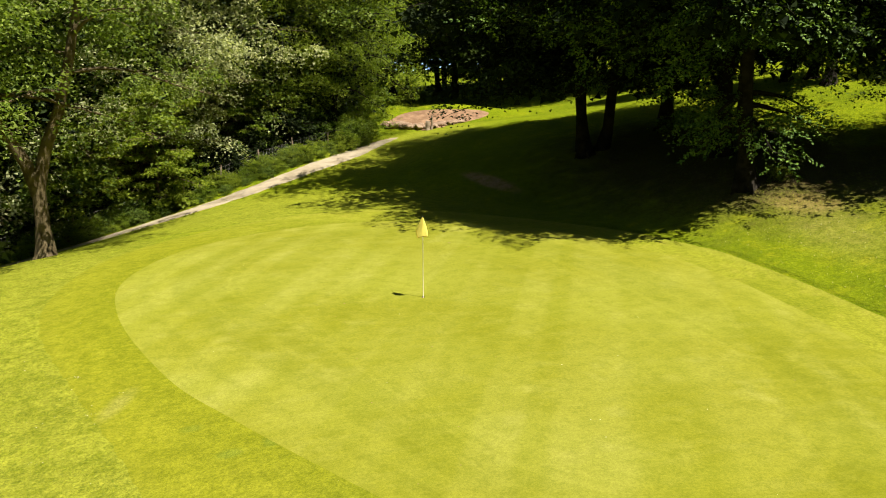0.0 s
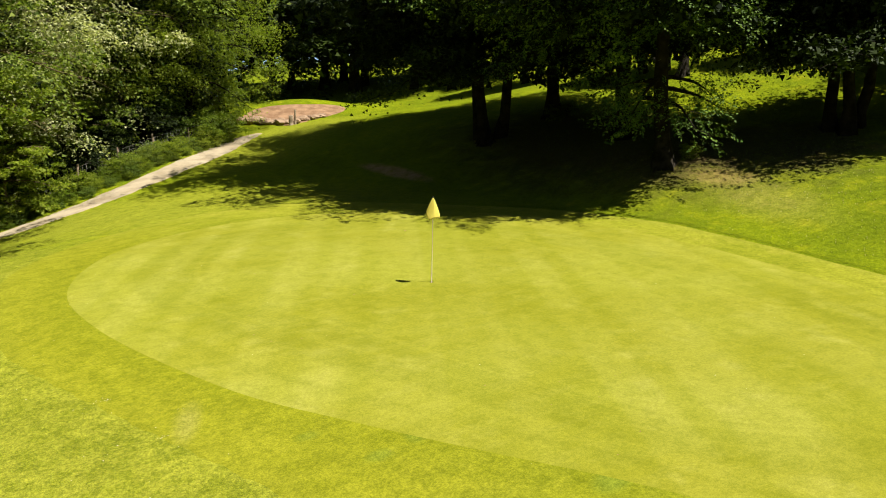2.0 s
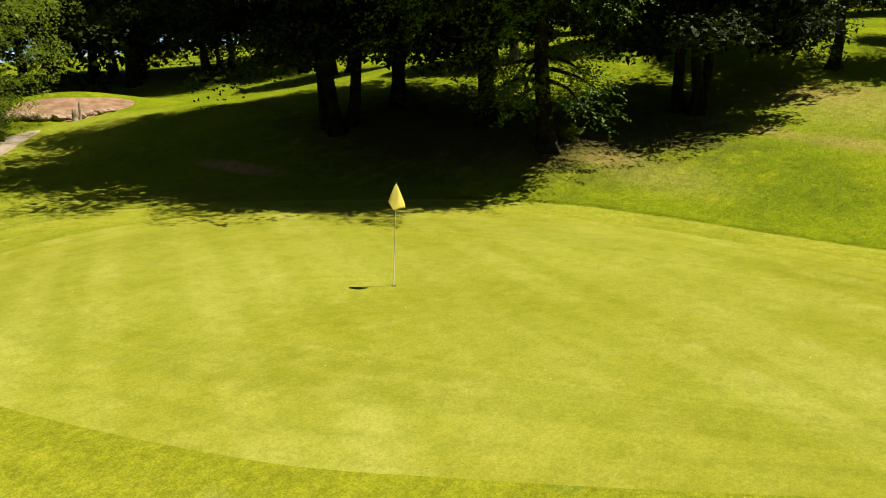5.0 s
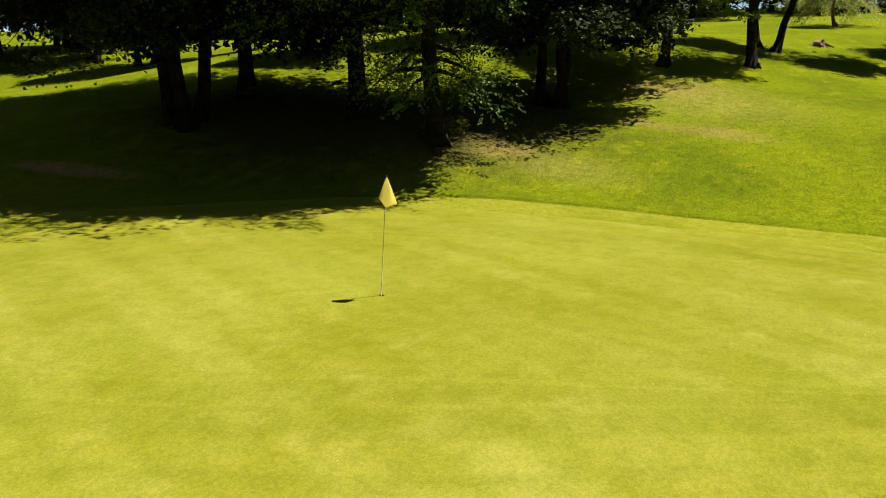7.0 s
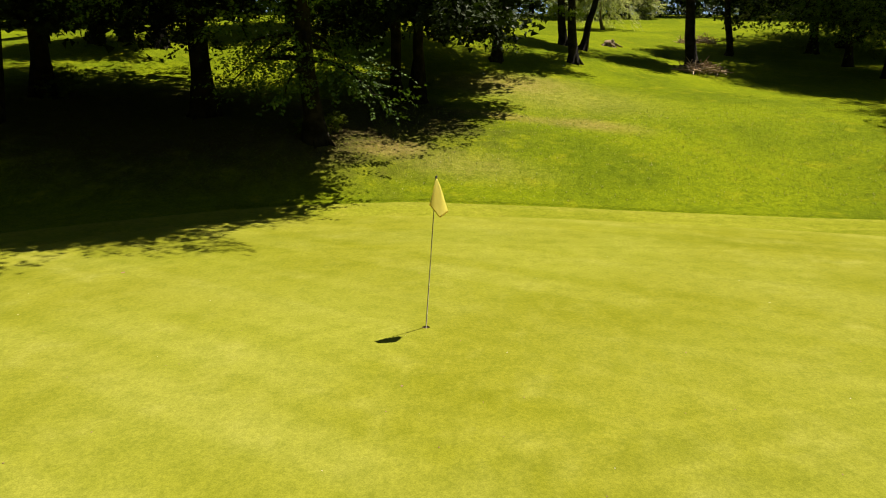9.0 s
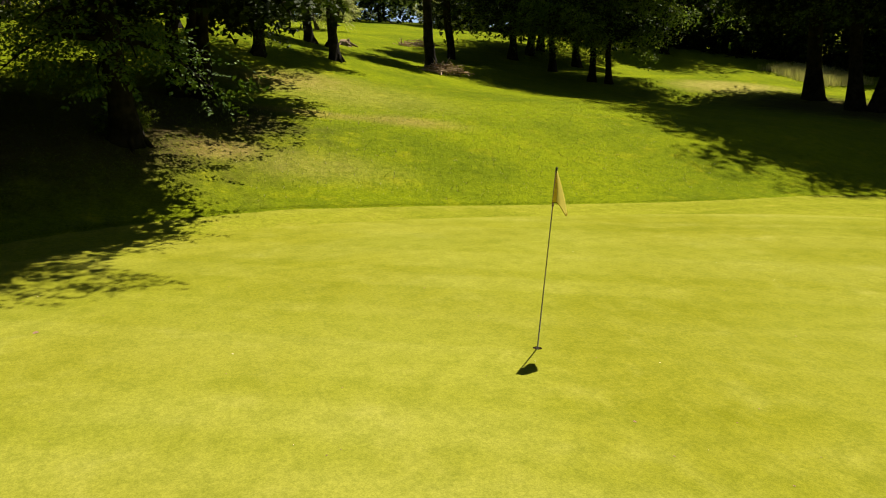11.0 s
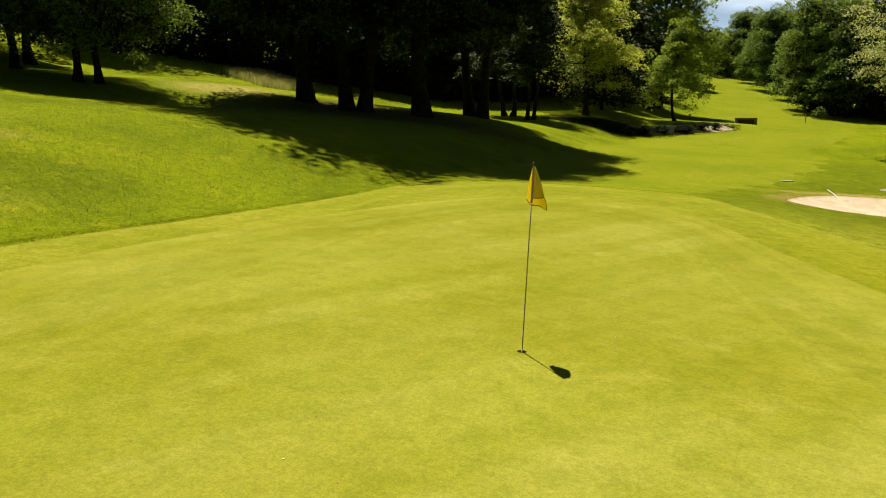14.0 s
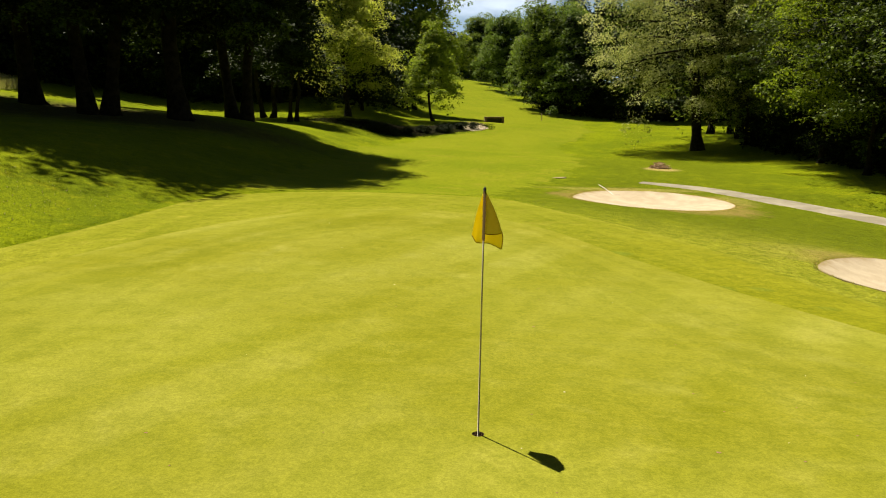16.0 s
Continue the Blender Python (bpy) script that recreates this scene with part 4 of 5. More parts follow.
KIT = {
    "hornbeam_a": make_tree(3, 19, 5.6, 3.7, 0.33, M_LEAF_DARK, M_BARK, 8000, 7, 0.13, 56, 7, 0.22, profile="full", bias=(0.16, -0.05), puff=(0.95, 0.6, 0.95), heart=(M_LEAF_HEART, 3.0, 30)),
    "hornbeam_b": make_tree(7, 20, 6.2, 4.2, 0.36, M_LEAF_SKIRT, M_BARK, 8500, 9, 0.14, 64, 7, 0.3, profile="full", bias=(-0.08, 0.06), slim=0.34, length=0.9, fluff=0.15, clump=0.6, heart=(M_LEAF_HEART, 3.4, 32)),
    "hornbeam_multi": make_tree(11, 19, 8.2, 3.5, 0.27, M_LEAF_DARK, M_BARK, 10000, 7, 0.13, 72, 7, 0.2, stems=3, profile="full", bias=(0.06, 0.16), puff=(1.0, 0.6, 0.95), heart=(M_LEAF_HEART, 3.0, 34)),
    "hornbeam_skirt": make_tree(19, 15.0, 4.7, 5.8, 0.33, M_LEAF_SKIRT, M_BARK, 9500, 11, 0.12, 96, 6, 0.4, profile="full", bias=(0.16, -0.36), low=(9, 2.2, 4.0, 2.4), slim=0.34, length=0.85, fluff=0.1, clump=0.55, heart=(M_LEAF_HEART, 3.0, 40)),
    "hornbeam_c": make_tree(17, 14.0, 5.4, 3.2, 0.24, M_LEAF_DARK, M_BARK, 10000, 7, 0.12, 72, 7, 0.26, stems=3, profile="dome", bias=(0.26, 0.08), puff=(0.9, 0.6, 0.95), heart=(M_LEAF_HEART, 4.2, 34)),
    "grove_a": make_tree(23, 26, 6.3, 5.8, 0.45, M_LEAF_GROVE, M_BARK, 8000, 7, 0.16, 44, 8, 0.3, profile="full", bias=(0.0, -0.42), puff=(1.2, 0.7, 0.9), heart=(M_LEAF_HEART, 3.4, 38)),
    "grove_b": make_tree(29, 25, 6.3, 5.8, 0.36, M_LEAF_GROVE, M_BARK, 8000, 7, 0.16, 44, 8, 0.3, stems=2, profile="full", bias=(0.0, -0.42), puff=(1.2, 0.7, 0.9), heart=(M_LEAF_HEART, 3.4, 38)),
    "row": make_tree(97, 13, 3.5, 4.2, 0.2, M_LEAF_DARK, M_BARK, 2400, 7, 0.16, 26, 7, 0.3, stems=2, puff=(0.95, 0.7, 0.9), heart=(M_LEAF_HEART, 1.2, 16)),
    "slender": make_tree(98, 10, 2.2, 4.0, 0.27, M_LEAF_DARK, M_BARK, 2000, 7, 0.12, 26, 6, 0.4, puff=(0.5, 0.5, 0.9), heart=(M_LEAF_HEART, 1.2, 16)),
    # the slender tree again, sunlight put into a brighter leaf colour
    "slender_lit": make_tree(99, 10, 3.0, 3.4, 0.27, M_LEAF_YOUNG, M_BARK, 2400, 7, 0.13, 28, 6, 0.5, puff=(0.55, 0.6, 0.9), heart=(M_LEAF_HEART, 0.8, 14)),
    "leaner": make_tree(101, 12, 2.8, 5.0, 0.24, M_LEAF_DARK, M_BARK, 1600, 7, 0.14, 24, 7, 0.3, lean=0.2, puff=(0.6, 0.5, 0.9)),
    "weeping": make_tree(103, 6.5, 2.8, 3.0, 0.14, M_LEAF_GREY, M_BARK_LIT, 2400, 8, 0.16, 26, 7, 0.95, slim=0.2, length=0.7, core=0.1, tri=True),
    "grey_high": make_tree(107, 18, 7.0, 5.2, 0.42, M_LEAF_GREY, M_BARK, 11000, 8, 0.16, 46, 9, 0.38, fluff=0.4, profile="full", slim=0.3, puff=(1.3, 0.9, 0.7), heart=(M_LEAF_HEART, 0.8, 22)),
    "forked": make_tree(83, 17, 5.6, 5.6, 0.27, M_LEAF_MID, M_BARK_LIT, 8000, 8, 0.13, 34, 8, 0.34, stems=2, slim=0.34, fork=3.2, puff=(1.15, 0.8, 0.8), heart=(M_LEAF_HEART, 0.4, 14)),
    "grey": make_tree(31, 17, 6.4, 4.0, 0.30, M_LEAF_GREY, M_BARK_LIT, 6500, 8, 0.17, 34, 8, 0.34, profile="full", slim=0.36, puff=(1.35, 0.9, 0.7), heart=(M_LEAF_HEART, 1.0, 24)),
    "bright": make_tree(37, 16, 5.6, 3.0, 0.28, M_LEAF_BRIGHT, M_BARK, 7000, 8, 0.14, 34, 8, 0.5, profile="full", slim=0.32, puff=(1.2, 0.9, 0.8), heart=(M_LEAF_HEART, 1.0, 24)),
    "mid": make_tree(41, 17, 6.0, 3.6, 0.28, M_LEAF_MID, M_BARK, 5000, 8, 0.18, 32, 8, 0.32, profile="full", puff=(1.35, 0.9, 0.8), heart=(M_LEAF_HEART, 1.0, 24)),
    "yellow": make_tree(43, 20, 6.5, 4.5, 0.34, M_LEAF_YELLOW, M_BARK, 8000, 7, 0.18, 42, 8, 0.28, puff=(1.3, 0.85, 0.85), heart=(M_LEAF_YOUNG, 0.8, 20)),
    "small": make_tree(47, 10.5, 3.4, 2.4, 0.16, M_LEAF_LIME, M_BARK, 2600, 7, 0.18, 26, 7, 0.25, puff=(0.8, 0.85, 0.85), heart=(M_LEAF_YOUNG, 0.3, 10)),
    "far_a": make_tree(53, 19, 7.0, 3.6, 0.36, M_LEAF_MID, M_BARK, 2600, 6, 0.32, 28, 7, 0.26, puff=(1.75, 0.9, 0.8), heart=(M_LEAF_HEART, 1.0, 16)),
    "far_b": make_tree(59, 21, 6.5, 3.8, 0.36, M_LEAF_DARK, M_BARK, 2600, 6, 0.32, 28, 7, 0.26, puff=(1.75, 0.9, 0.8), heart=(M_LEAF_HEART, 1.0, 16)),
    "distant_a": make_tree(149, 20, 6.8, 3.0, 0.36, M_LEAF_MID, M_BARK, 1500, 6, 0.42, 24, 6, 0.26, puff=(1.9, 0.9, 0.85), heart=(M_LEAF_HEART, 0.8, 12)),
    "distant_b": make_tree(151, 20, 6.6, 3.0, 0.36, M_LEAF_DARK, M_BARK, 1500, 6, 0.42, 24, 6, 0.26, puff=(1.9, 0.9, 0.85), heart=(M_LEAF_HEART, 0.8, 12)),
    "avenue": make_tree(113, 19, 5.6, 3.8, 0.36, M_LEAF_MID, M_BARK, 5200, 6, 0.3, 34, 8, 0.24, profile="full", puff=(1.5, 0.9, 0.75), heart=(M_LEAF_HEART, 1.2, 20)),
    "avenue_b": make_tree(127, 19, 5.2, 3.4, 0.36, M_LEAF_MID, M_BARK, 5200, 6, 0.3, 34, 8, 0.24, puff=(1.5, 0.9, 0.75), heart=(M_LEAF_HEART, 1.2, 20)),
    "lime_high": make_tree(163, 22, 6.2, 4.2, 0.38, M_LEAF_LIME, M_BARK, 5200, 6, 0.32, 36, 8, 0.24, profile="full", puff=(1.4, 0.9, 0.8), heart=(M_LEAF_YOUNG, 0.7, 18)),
    # bush in the near-black leaf colour, for undergrowth lost in shade
    "bush_shaded": make_tree(131, 2.2, 1.7, 0.1, 0.05, M_LEAF_HEART, M_BARK, 600, 6, 0.14, 20, 4, 0.2, profile="full", length=0.3, core=0.4, tri=True),
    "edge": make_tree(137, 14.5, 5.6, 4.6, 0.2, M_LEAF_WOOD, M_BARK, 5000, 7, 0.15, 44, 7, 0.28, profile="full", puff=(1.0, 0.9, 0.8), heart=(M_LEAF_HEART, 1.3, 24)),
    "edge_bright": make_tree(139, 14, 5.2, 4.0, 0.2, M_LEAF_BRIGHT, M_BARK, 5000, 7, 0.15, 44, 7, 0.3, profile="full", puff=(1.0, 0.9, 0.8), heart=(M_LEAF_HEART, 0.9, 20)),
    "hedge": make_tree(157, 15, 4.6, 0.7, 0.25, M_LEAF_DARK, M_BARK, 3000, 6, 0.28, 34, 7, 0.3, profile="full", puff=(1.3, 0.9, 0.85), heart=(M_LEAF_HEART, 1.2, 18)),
    "bush": make_tree(61, 2.4, 1.5, 0.15, 0.05, M_LEAF_MID, M_BARK, 520, 7, 0.13, 22, 4, 0.2, profile="full", puff=(0.42, 0.8, 0.95)),
    "bush_bright": make_tree(67, 2.2, 1.5, 0.1, 0.05, M_LEAF_BRIGHT, M_BARK, 520, 7, 0.13, 22, 4, 0.2, profile="full", puff=(0.42, 0.8, 0.95)),
    "bush_grey": make_tree(109, 2.4, 1.6, 0.1, 0.05, M_LEAF_GREY, M_BARK, 600, 7, 0.14, 20, 4, 0.3, profile="full", length=0.35, core=0.3, tri=True),
    "sapling": make_tree(71, 6.5, 2.2, 0.8, 0.06, M_LEAF_BRIGHT, M_BARK_LIT, 1300, 7, 0.13, 22, 5, 0.3, profile="full", puff=(0.4, 0.35, 0.9)),
}

# the grove south-west of the green
for kit, x, y, turn, size in [("hornbeam_multi", -12.1, -14.5, 0, 1.0), ("hornbeam_a", -16.3, -14.7, 110, 1.0), ("hornbeam_b", -14.8, -8.3, 0, 1.0),
                              ("hornbeam_skirt", -12.85, -4.2, 0, 0.94), ("hornbeam_c", -20.9, -1.9, 140, 1.0)]:
    plant("hornbeam", KIT[kit], x, y, "tall hornbeam with dark trunk and low drooping branches in shade", "tree", "hornbeam grove", turn, size)
for kit, x, y, turn, size in [("slender_lit", -28.6, 1.8, 30, 1.0), ("slender", -30.4, 6.0, 150, 1.0), ("leaner", -36.0, 7.2, 100, 0.9), ("slender", -36.6, 6.2, 200, 1.0),
                              ("slender", -25.3, -17.1, 0, 1.0), ("slender", -26.0, -16.0, 80, 0.95), ("slender", -25.3, -14.0, 160, 1.05), ("row", -31.5, -1.0, 80, 0.85), ("row", -32.0, -9.2, 170, 0.9),
                              ("row", -30.5, -21.5, 10, 0.95), ("row", -30.4, -28.0, 90, 1.0), ("row", -29.9, -33.2, 190, 1.0), ("row", -31.5, -40.0, 290, 1.1),
                              ("hornbeam_a", -26.5, -46.5, 140, 0.95), ("hornbeam_a", -22.0, -50.5, 20, 0.95), ("hornbeam_a", -18.5, -57.5, 260, 1.0), ("row", -13.5, -61.0, 200, 1.2), ("row", -30.0, -50.0, 140, 1.1),
                              ("row", -47.0, -4.0, 240, 1.1), ("row", -48.0, -12.0, 30, 1.2), ("row", -47.0, -20.0, 300, 1.1)]:
    plant("hornbeam", KIT[kit], x, y, "hornbeam standing on the grassy rise beyond the green", "tree", "trees on the rise", turn, size)

# the grove north-west of the green
for kit, x, y, turn, size in [("grove_a", -24.9, 33.8, 0, 1.0), ("grove_b", -20.8, 33.0, 20, 1.0), ("grove_a", -17.2, 35.2, -25, 1.02), ("grove_b", -16.1, 42.4, -30, 0.95),
                              ("row", -20.5, 64.0, 20, 1.15), ("row", -17.2, 59.3, 110, 0.9)] :
    plant("lime_tree", KIT[kit], x, y, "tall dense tree, shade put into its leaf colours, casting deep shade on the lawn", "tree", "north-west grove", turn, size)

# trees on the lawn rise to the west
for kit, x, y, turn, size in [("mid", -34.6, 24.6, 0, 0.8), ("mid", -33.8, 25.4, 130, 0.74), ("mid", -40.5, 25.2, 60, 0.9), ("slender", -37.2, 14.2, 200, 1.3), ("row", -44.8, 19.2, 20, 1.0),
                              ("far_b", -50.0, 27.0, 0, 0.9), ("far_b", -54.0, 31.0, 80, 0.95), ("far_b", -57.0, 34.0, 150, 0.9), ("far_b", -49.0, 33.0, 210, 0.9),
                              ("far_a", -58.0, 50.0, 100, 1.0), ("far_b", -24.0, 80.0, 160, 1.0)]:
    plant("lawn_tree", KIT[kit], x, y, "broad-leaved tree with bare lower trunk on the sunny lawn", "tree", "lawn trees", turn, size)

rng = np.random.default_rng(15)
for i in range(16):
    s = i / 15
    x, y = -52.0 + 38.0 * s + rng.uniform(-2, 2), 76.0 + 20.0 * s + rng.uniform(-3, 3)
    plant("hedgerow_tree", KIT["hedge"], x, y, "bushy dark hedgerow tree leafy to the ground", "tree", "hedgerow", rng.uniform(0, 360), rng.uniform(0.6, 0.9), 1.2)

for x, y, s, tn in [(-42.0, 76.0, 0.9, 0), (-37.5, 77.0, 0.85, 50), (-33.5, 78.0, 0.85, 110), (-29.5, 80.0, 0.85, 200), (-26.0, 83.0, 0.85, 260), (-47.0, 70.0, 1.0, 20), (-51.0, 68.0, 1.05, 300), (-56.0, 65.0, 1.1, 80), (-61.0, 62.0, 1.1, 170), (-66.0, 58.0, 1.1, 230)]:
    plant("hedgerow_tree", KIT["hedge"], x, y, "bushy dark hedgerow tree leafy to the ground", "tree", "hedgerow", tn, s, 1.4)

# north, by the ditch and up the fairway
plant("yellow_tree", KIT["yellow"], -13.9, 69.0, "broad tree with pale yellow-green sunlit leaves by the ditch", "tree", "", 30, 0.8)
plant("young_tree", KIT["small"], -5.8, 77.2, "young round-headed tree alone beside the ditch", "tree", "", 0, 0.98)
for kit, x, y, turn, size in [("far_b", -13.6, 75.5, 40, 0.62), ("far_b", -18.0, 99.0, 60, 1.0), ("far_b", -17.5, 88.0, 60, 1.0), ("lime_high", -10.4, 106.0, 120, 1.0), ("far_b", -19.5, 112.0, 200, 1.05), ("far_b", -19.0, 128.0, 10, 1.0),
                              ("avenue_b", -10.6, 166.0, 100, 0.72), ("avenue", -16.0, 172.0, 220, 0.8), ("avenue_b", -18.0, 195.0, 20, 0.8), ("avenue", -12.0, 222.0, 150, 0.6), ("avenue_b", -8.6, 230.0, 20, 0.62), ("avenue", -5.4, 236.0, 290, 0.66), ("avenue_b", -16.0, 236.0, 30, 0.75), ("hedge", -13.0, 250.0, 10, 0.95), ("hedge", -8.5, 252.0, 70, 0.9), ("hedge", -4.0, 250.0, 130, 0.95), ("hedge", 0.5, 251.0, 200, 0.9), ("hedge", 5.0, 249.0, 260, 0.95), ("hedge", 9.5, 250.0, 300, 0.95),
                              ("avenue", -1.4, 226.0, 40, 1.0), ("avenue_b", 2.2, 206.0, 160, 0.95), ("avenue", 6.0, 182.0, 20, 0.98), ("avenue_b", 10.6, 160.0, 70, 1.0), ("avenue", 12.6, 139.0, 300, 1.06), ("avenue_b", 16.2, 131.5, 30, 1.05),
                              ("far_b", 22.0, 129.0, 130, 1.05), ("avenue", 27.5, 127.0, 210, 1.05), ("far_b", 33.0, 124.0, 250, 1.0), ("avenue_b", 38.5, 120.0, 20, 1.0), ("far_b", 44.0, 115.0, 90, 1.0), ("far_b", 17.5, 146.0, 10, 1.1), ("far_b", 50.0, 108.0, 200, 1.0)]:
    plant("fairway_tree", KIT[kit], x, y, "tall leafy tree lining the far fairway", "tree", "fairway trees", turn, size, 1.2)

# north-east edge of the wood
for kit, x, y, turn, size in [("grey_high", 18.7, 59.6, 40, 1.05), ("grey_high", 26.5, 55.0, 160, 1.0), ("edge", 23.5, 61.5, 0, 0.8), ("edge", 24.5, 51.5, 120, 0.9), ("edge", 23.0, 45.5, 60, 0.9), ("edge", 24.0, 40.5, 200, 0.95),
                              ("edge_bright", 21.6, 36.5, 10, 0.85), ("edge", 21.4, 31.0, 110, 0.95), ("edge", 22.0, 25.0, 150, 0.95), ("far_a", 31.0, 41.0, 240, 1.0), ("far_a", 25.0, 68.0, 300, 1.0), ("far_a", 31.0, 76.0, 50, 1.0), ("far_b", 33.0, 60.0, 20, 1.0), ("mid", 29.0, 48.0, 20, 1.0), ("mid", 28.5, 33.0, 70, 0.95),
                              ("far_a", 28.0, 20.0, 70, 1.0), ("far_a", 29.0, 10.0, 190, 1.0), ("far_b", 28.0, 0.0, 310, 1.0), ("far_a", 27.0, -8.0, 30, 1.0), ("far_b", 27.0, 84.0, 30, 1.0), ("far_b", 33.0, 95.0, 130, 1.0)]:
    plant("woodland_tree", KIT[kit], x, y, "leafy tree at the wood edge, foliage down to the grass", "tree", "wood edge", turn, size)

# the wood beyond the path, south-east
for kit, x, y, turn, size in [("mid", 15.5, -23.5, 100, 0.9), ("grey", 10.6, -26.6, 220, 0.8), ("grey", 6.6, -29.6, 60, 0.85), ("mid", 3.6, -32.6, 150, 0.95), ("bright", -2.6, -33.6, 270, 0.85), ("bright", 1.0, -32.4, 100, 0.7),
                              ("far_a", 9.5, -33.0, 20, 1.0), ("far_a", 14.5, -31.0, 320, 1.05), ("grey", 19.0, -22.0, 170, 1.0), ("far_a", 5.0, -39.0, 80, 1.1), ("far_a", -1.5, -41.0, 30, 1.0), ("far_b", 21.0, -30.0, 90, 1.1),
                              ("far_a", 13.0, -41.0, 0, 1.1), ("far_b", 2.0, -49.0, 60, 1.1), ("far_a", 22.0, -15.0, 250, 1.0)]:
    plant("woodland_tree", KIT[kit], x, y, "sunlit leafy tree of the wood behind the wire fence", "tree", "wood by the path", turn, size)
plant("forked_tree", KIT["forked"], 11.4, -12.6, "forked tree beside the gravel path, sunlight put into its bark colour", "tree", "", 5, 1.0)
rng = np.random.default_rng(5)
hedge = np.array([(18.0, -19.2), (15.0, -19.8), (12.0, -21.0), (9.2, -22.2), (6.9, -23.3), (4.9, -24.7), (2.7, -26.3), (0.6, -28.0), (-1.8, -30.2), (-3.9, -32.2)])
for i in range(56):
    s = i / 55 * 9
    x, y = np.interp(s, np.arange(10), hedge[:, 0]) + rng.uniform(-0.5, 0.4), np.interp(s, np.arange(10), hedge[:, 1]) + rng.uniform(-0.4, 0.75)
    plant("shrub", KIT["bush" if i % 3 == 0 else "bush_bright"], x, y, "leafy green shrub growing through the wire fence", "shrub", "fence shrubs", rng.uniform(0, 360), rng.uniform(0.2, 0.44) * (1.8 if i > 49 else 1.0))
for i in range(46):
    s = i / 45 * 9
    x, y = np.interp(s, np.arange(10), hedge[:, 0]) + rng.uniform(-0.5, 0.0), np.interp(s, np.arange(10), hedge[:, 1]) + rng.uniform(0.6, 1.35)
    plant("weed", KIT["bush" if i % 3 == 0 else "bush_bright"], x, y, "clump of leafy weeds between the fence and the path", "weed", "path weeds", rng.uniform(0, 360), rng.uniform(0.12, 0.26))
for x, y, s in [(9.6, -23.9, 0.9), (8.1, -22.9, 1.0), (9.0, -23.2, 0.8), (12.6, -22.6, 0.8), (4.6, -29.0, 0.8), (1.6, -30.8, 0.7), (10.6, -23.4, 0.95), (7.6, -25.2, 0.75), (8.2, -25.4, 0.7), (6.4, -27.2, 0.6), (13.8, -21.8, 0.6), (-4.6, -33.6, 0.6)]:
    plant("sapling", KIT["sapling"], x, y, "slender young sapling with bright leaves by the fence", "tree", "saplings", rng.uniform(0, 360), s)

# far trees closing the view to the south and west
for x, y, tn, s in [(-58.0, -50.0, 0, 1.0), (-62.0, -43.0, 90, 1.05), (-66.0, -36.0, 200, 1.0), (-70.0, -28.0, 300, 1.0), (-73.0, -19.0, 40, 1.05), (-75.0, -10.0, 130, 1.0), (-77.0, 0.0, 220, 1.0), (-52.0, -56.0, 310, 1.0), (-46.0, -60.0, 60, 1.0)]:
    plant("distant_tree", KIT["distant_b"], x, y, "distant leafy tree across the meadow", "tree", "southern tree belt", tn, s, 1.5)
for x, y, tn, s in [(-15.0, -72.0, 10, 1.0), (-9.0, -74.0, 100, 1.05), (-3.0, -70.0, 220, 1.0), (3.0, -66.0, 330, 1.0), (-21.0, -70.0, 60, 1.0), (8.0, -58.0, 150, 1.0)]:
    plant("distant_tree", KIT["distant_a"], x, y, "distant leafy tree across the meadow", "tree", "southern tree belt", tn, s, 1.5)
rng = np.random.default_rng(9)
for i in range(22):
    s = i / 21
    x, y = -8.0 - 62.0 * s + rng.uniform(-4, 4), -62.0 + 22.0 * s + rng.uniform(-6, 6)
    plant("distant_tree", KIT["distant_b" if i % 4 else "distant_a"], x, y, "distant leafy tree across the meadow", "tree", "southern tree belt", rng.uniform(0, 360), rng.uniform(0.8, 1.1))
for i in range(36):
    s = i / 35
    x, y = -96.0 - 12 * (i % 2) + 14 * s + rng.uniform(-3, 3), -70.0 + 170.0 * s + rng.uniform(-2, 2)
    plant("distant_tree", KIT["distant_a" if i % 3 else "distant_b"], x, y, "distant leafy tree behind the lawn", "tree", "western tree belt", rng.uniform(0, 360), rng.uniform(0.8, 1.1), 2.8)
for i in range(14):
    s = i / 13
    plant("lawn_shrub", KIT["bush_grey" if i % 3 else "bush_bright"], -84.0 + 8 * s + rng.uniform(-2, 2), -30.0 + 100 * s + rng.uniform(-3, 3), "rounded pale shrub at the far edge of the lawn", "shrub", "lawn shrubs", rng.uniform(0, 360), rng.uniform(1.0, 1.7))
plant("weeping_tree", KIT["weeping"], -60.0, 12.5, "small weeping tree with hanging pale leaves on the lawn", "tree", "", 0, 1.0)
for i in range(10):
    s = i / 9
    x, y = 46.0 + 12 * math.sin(i * 2.1), -60.0 + 150.0 * s
    plant("distant_tree", KIT["distant_a" if i % 2 else "distant_b"], x, y, "tall tree deep in the wood", "tree", "eastern wood", rng.uniform(0, 360), 1.1)


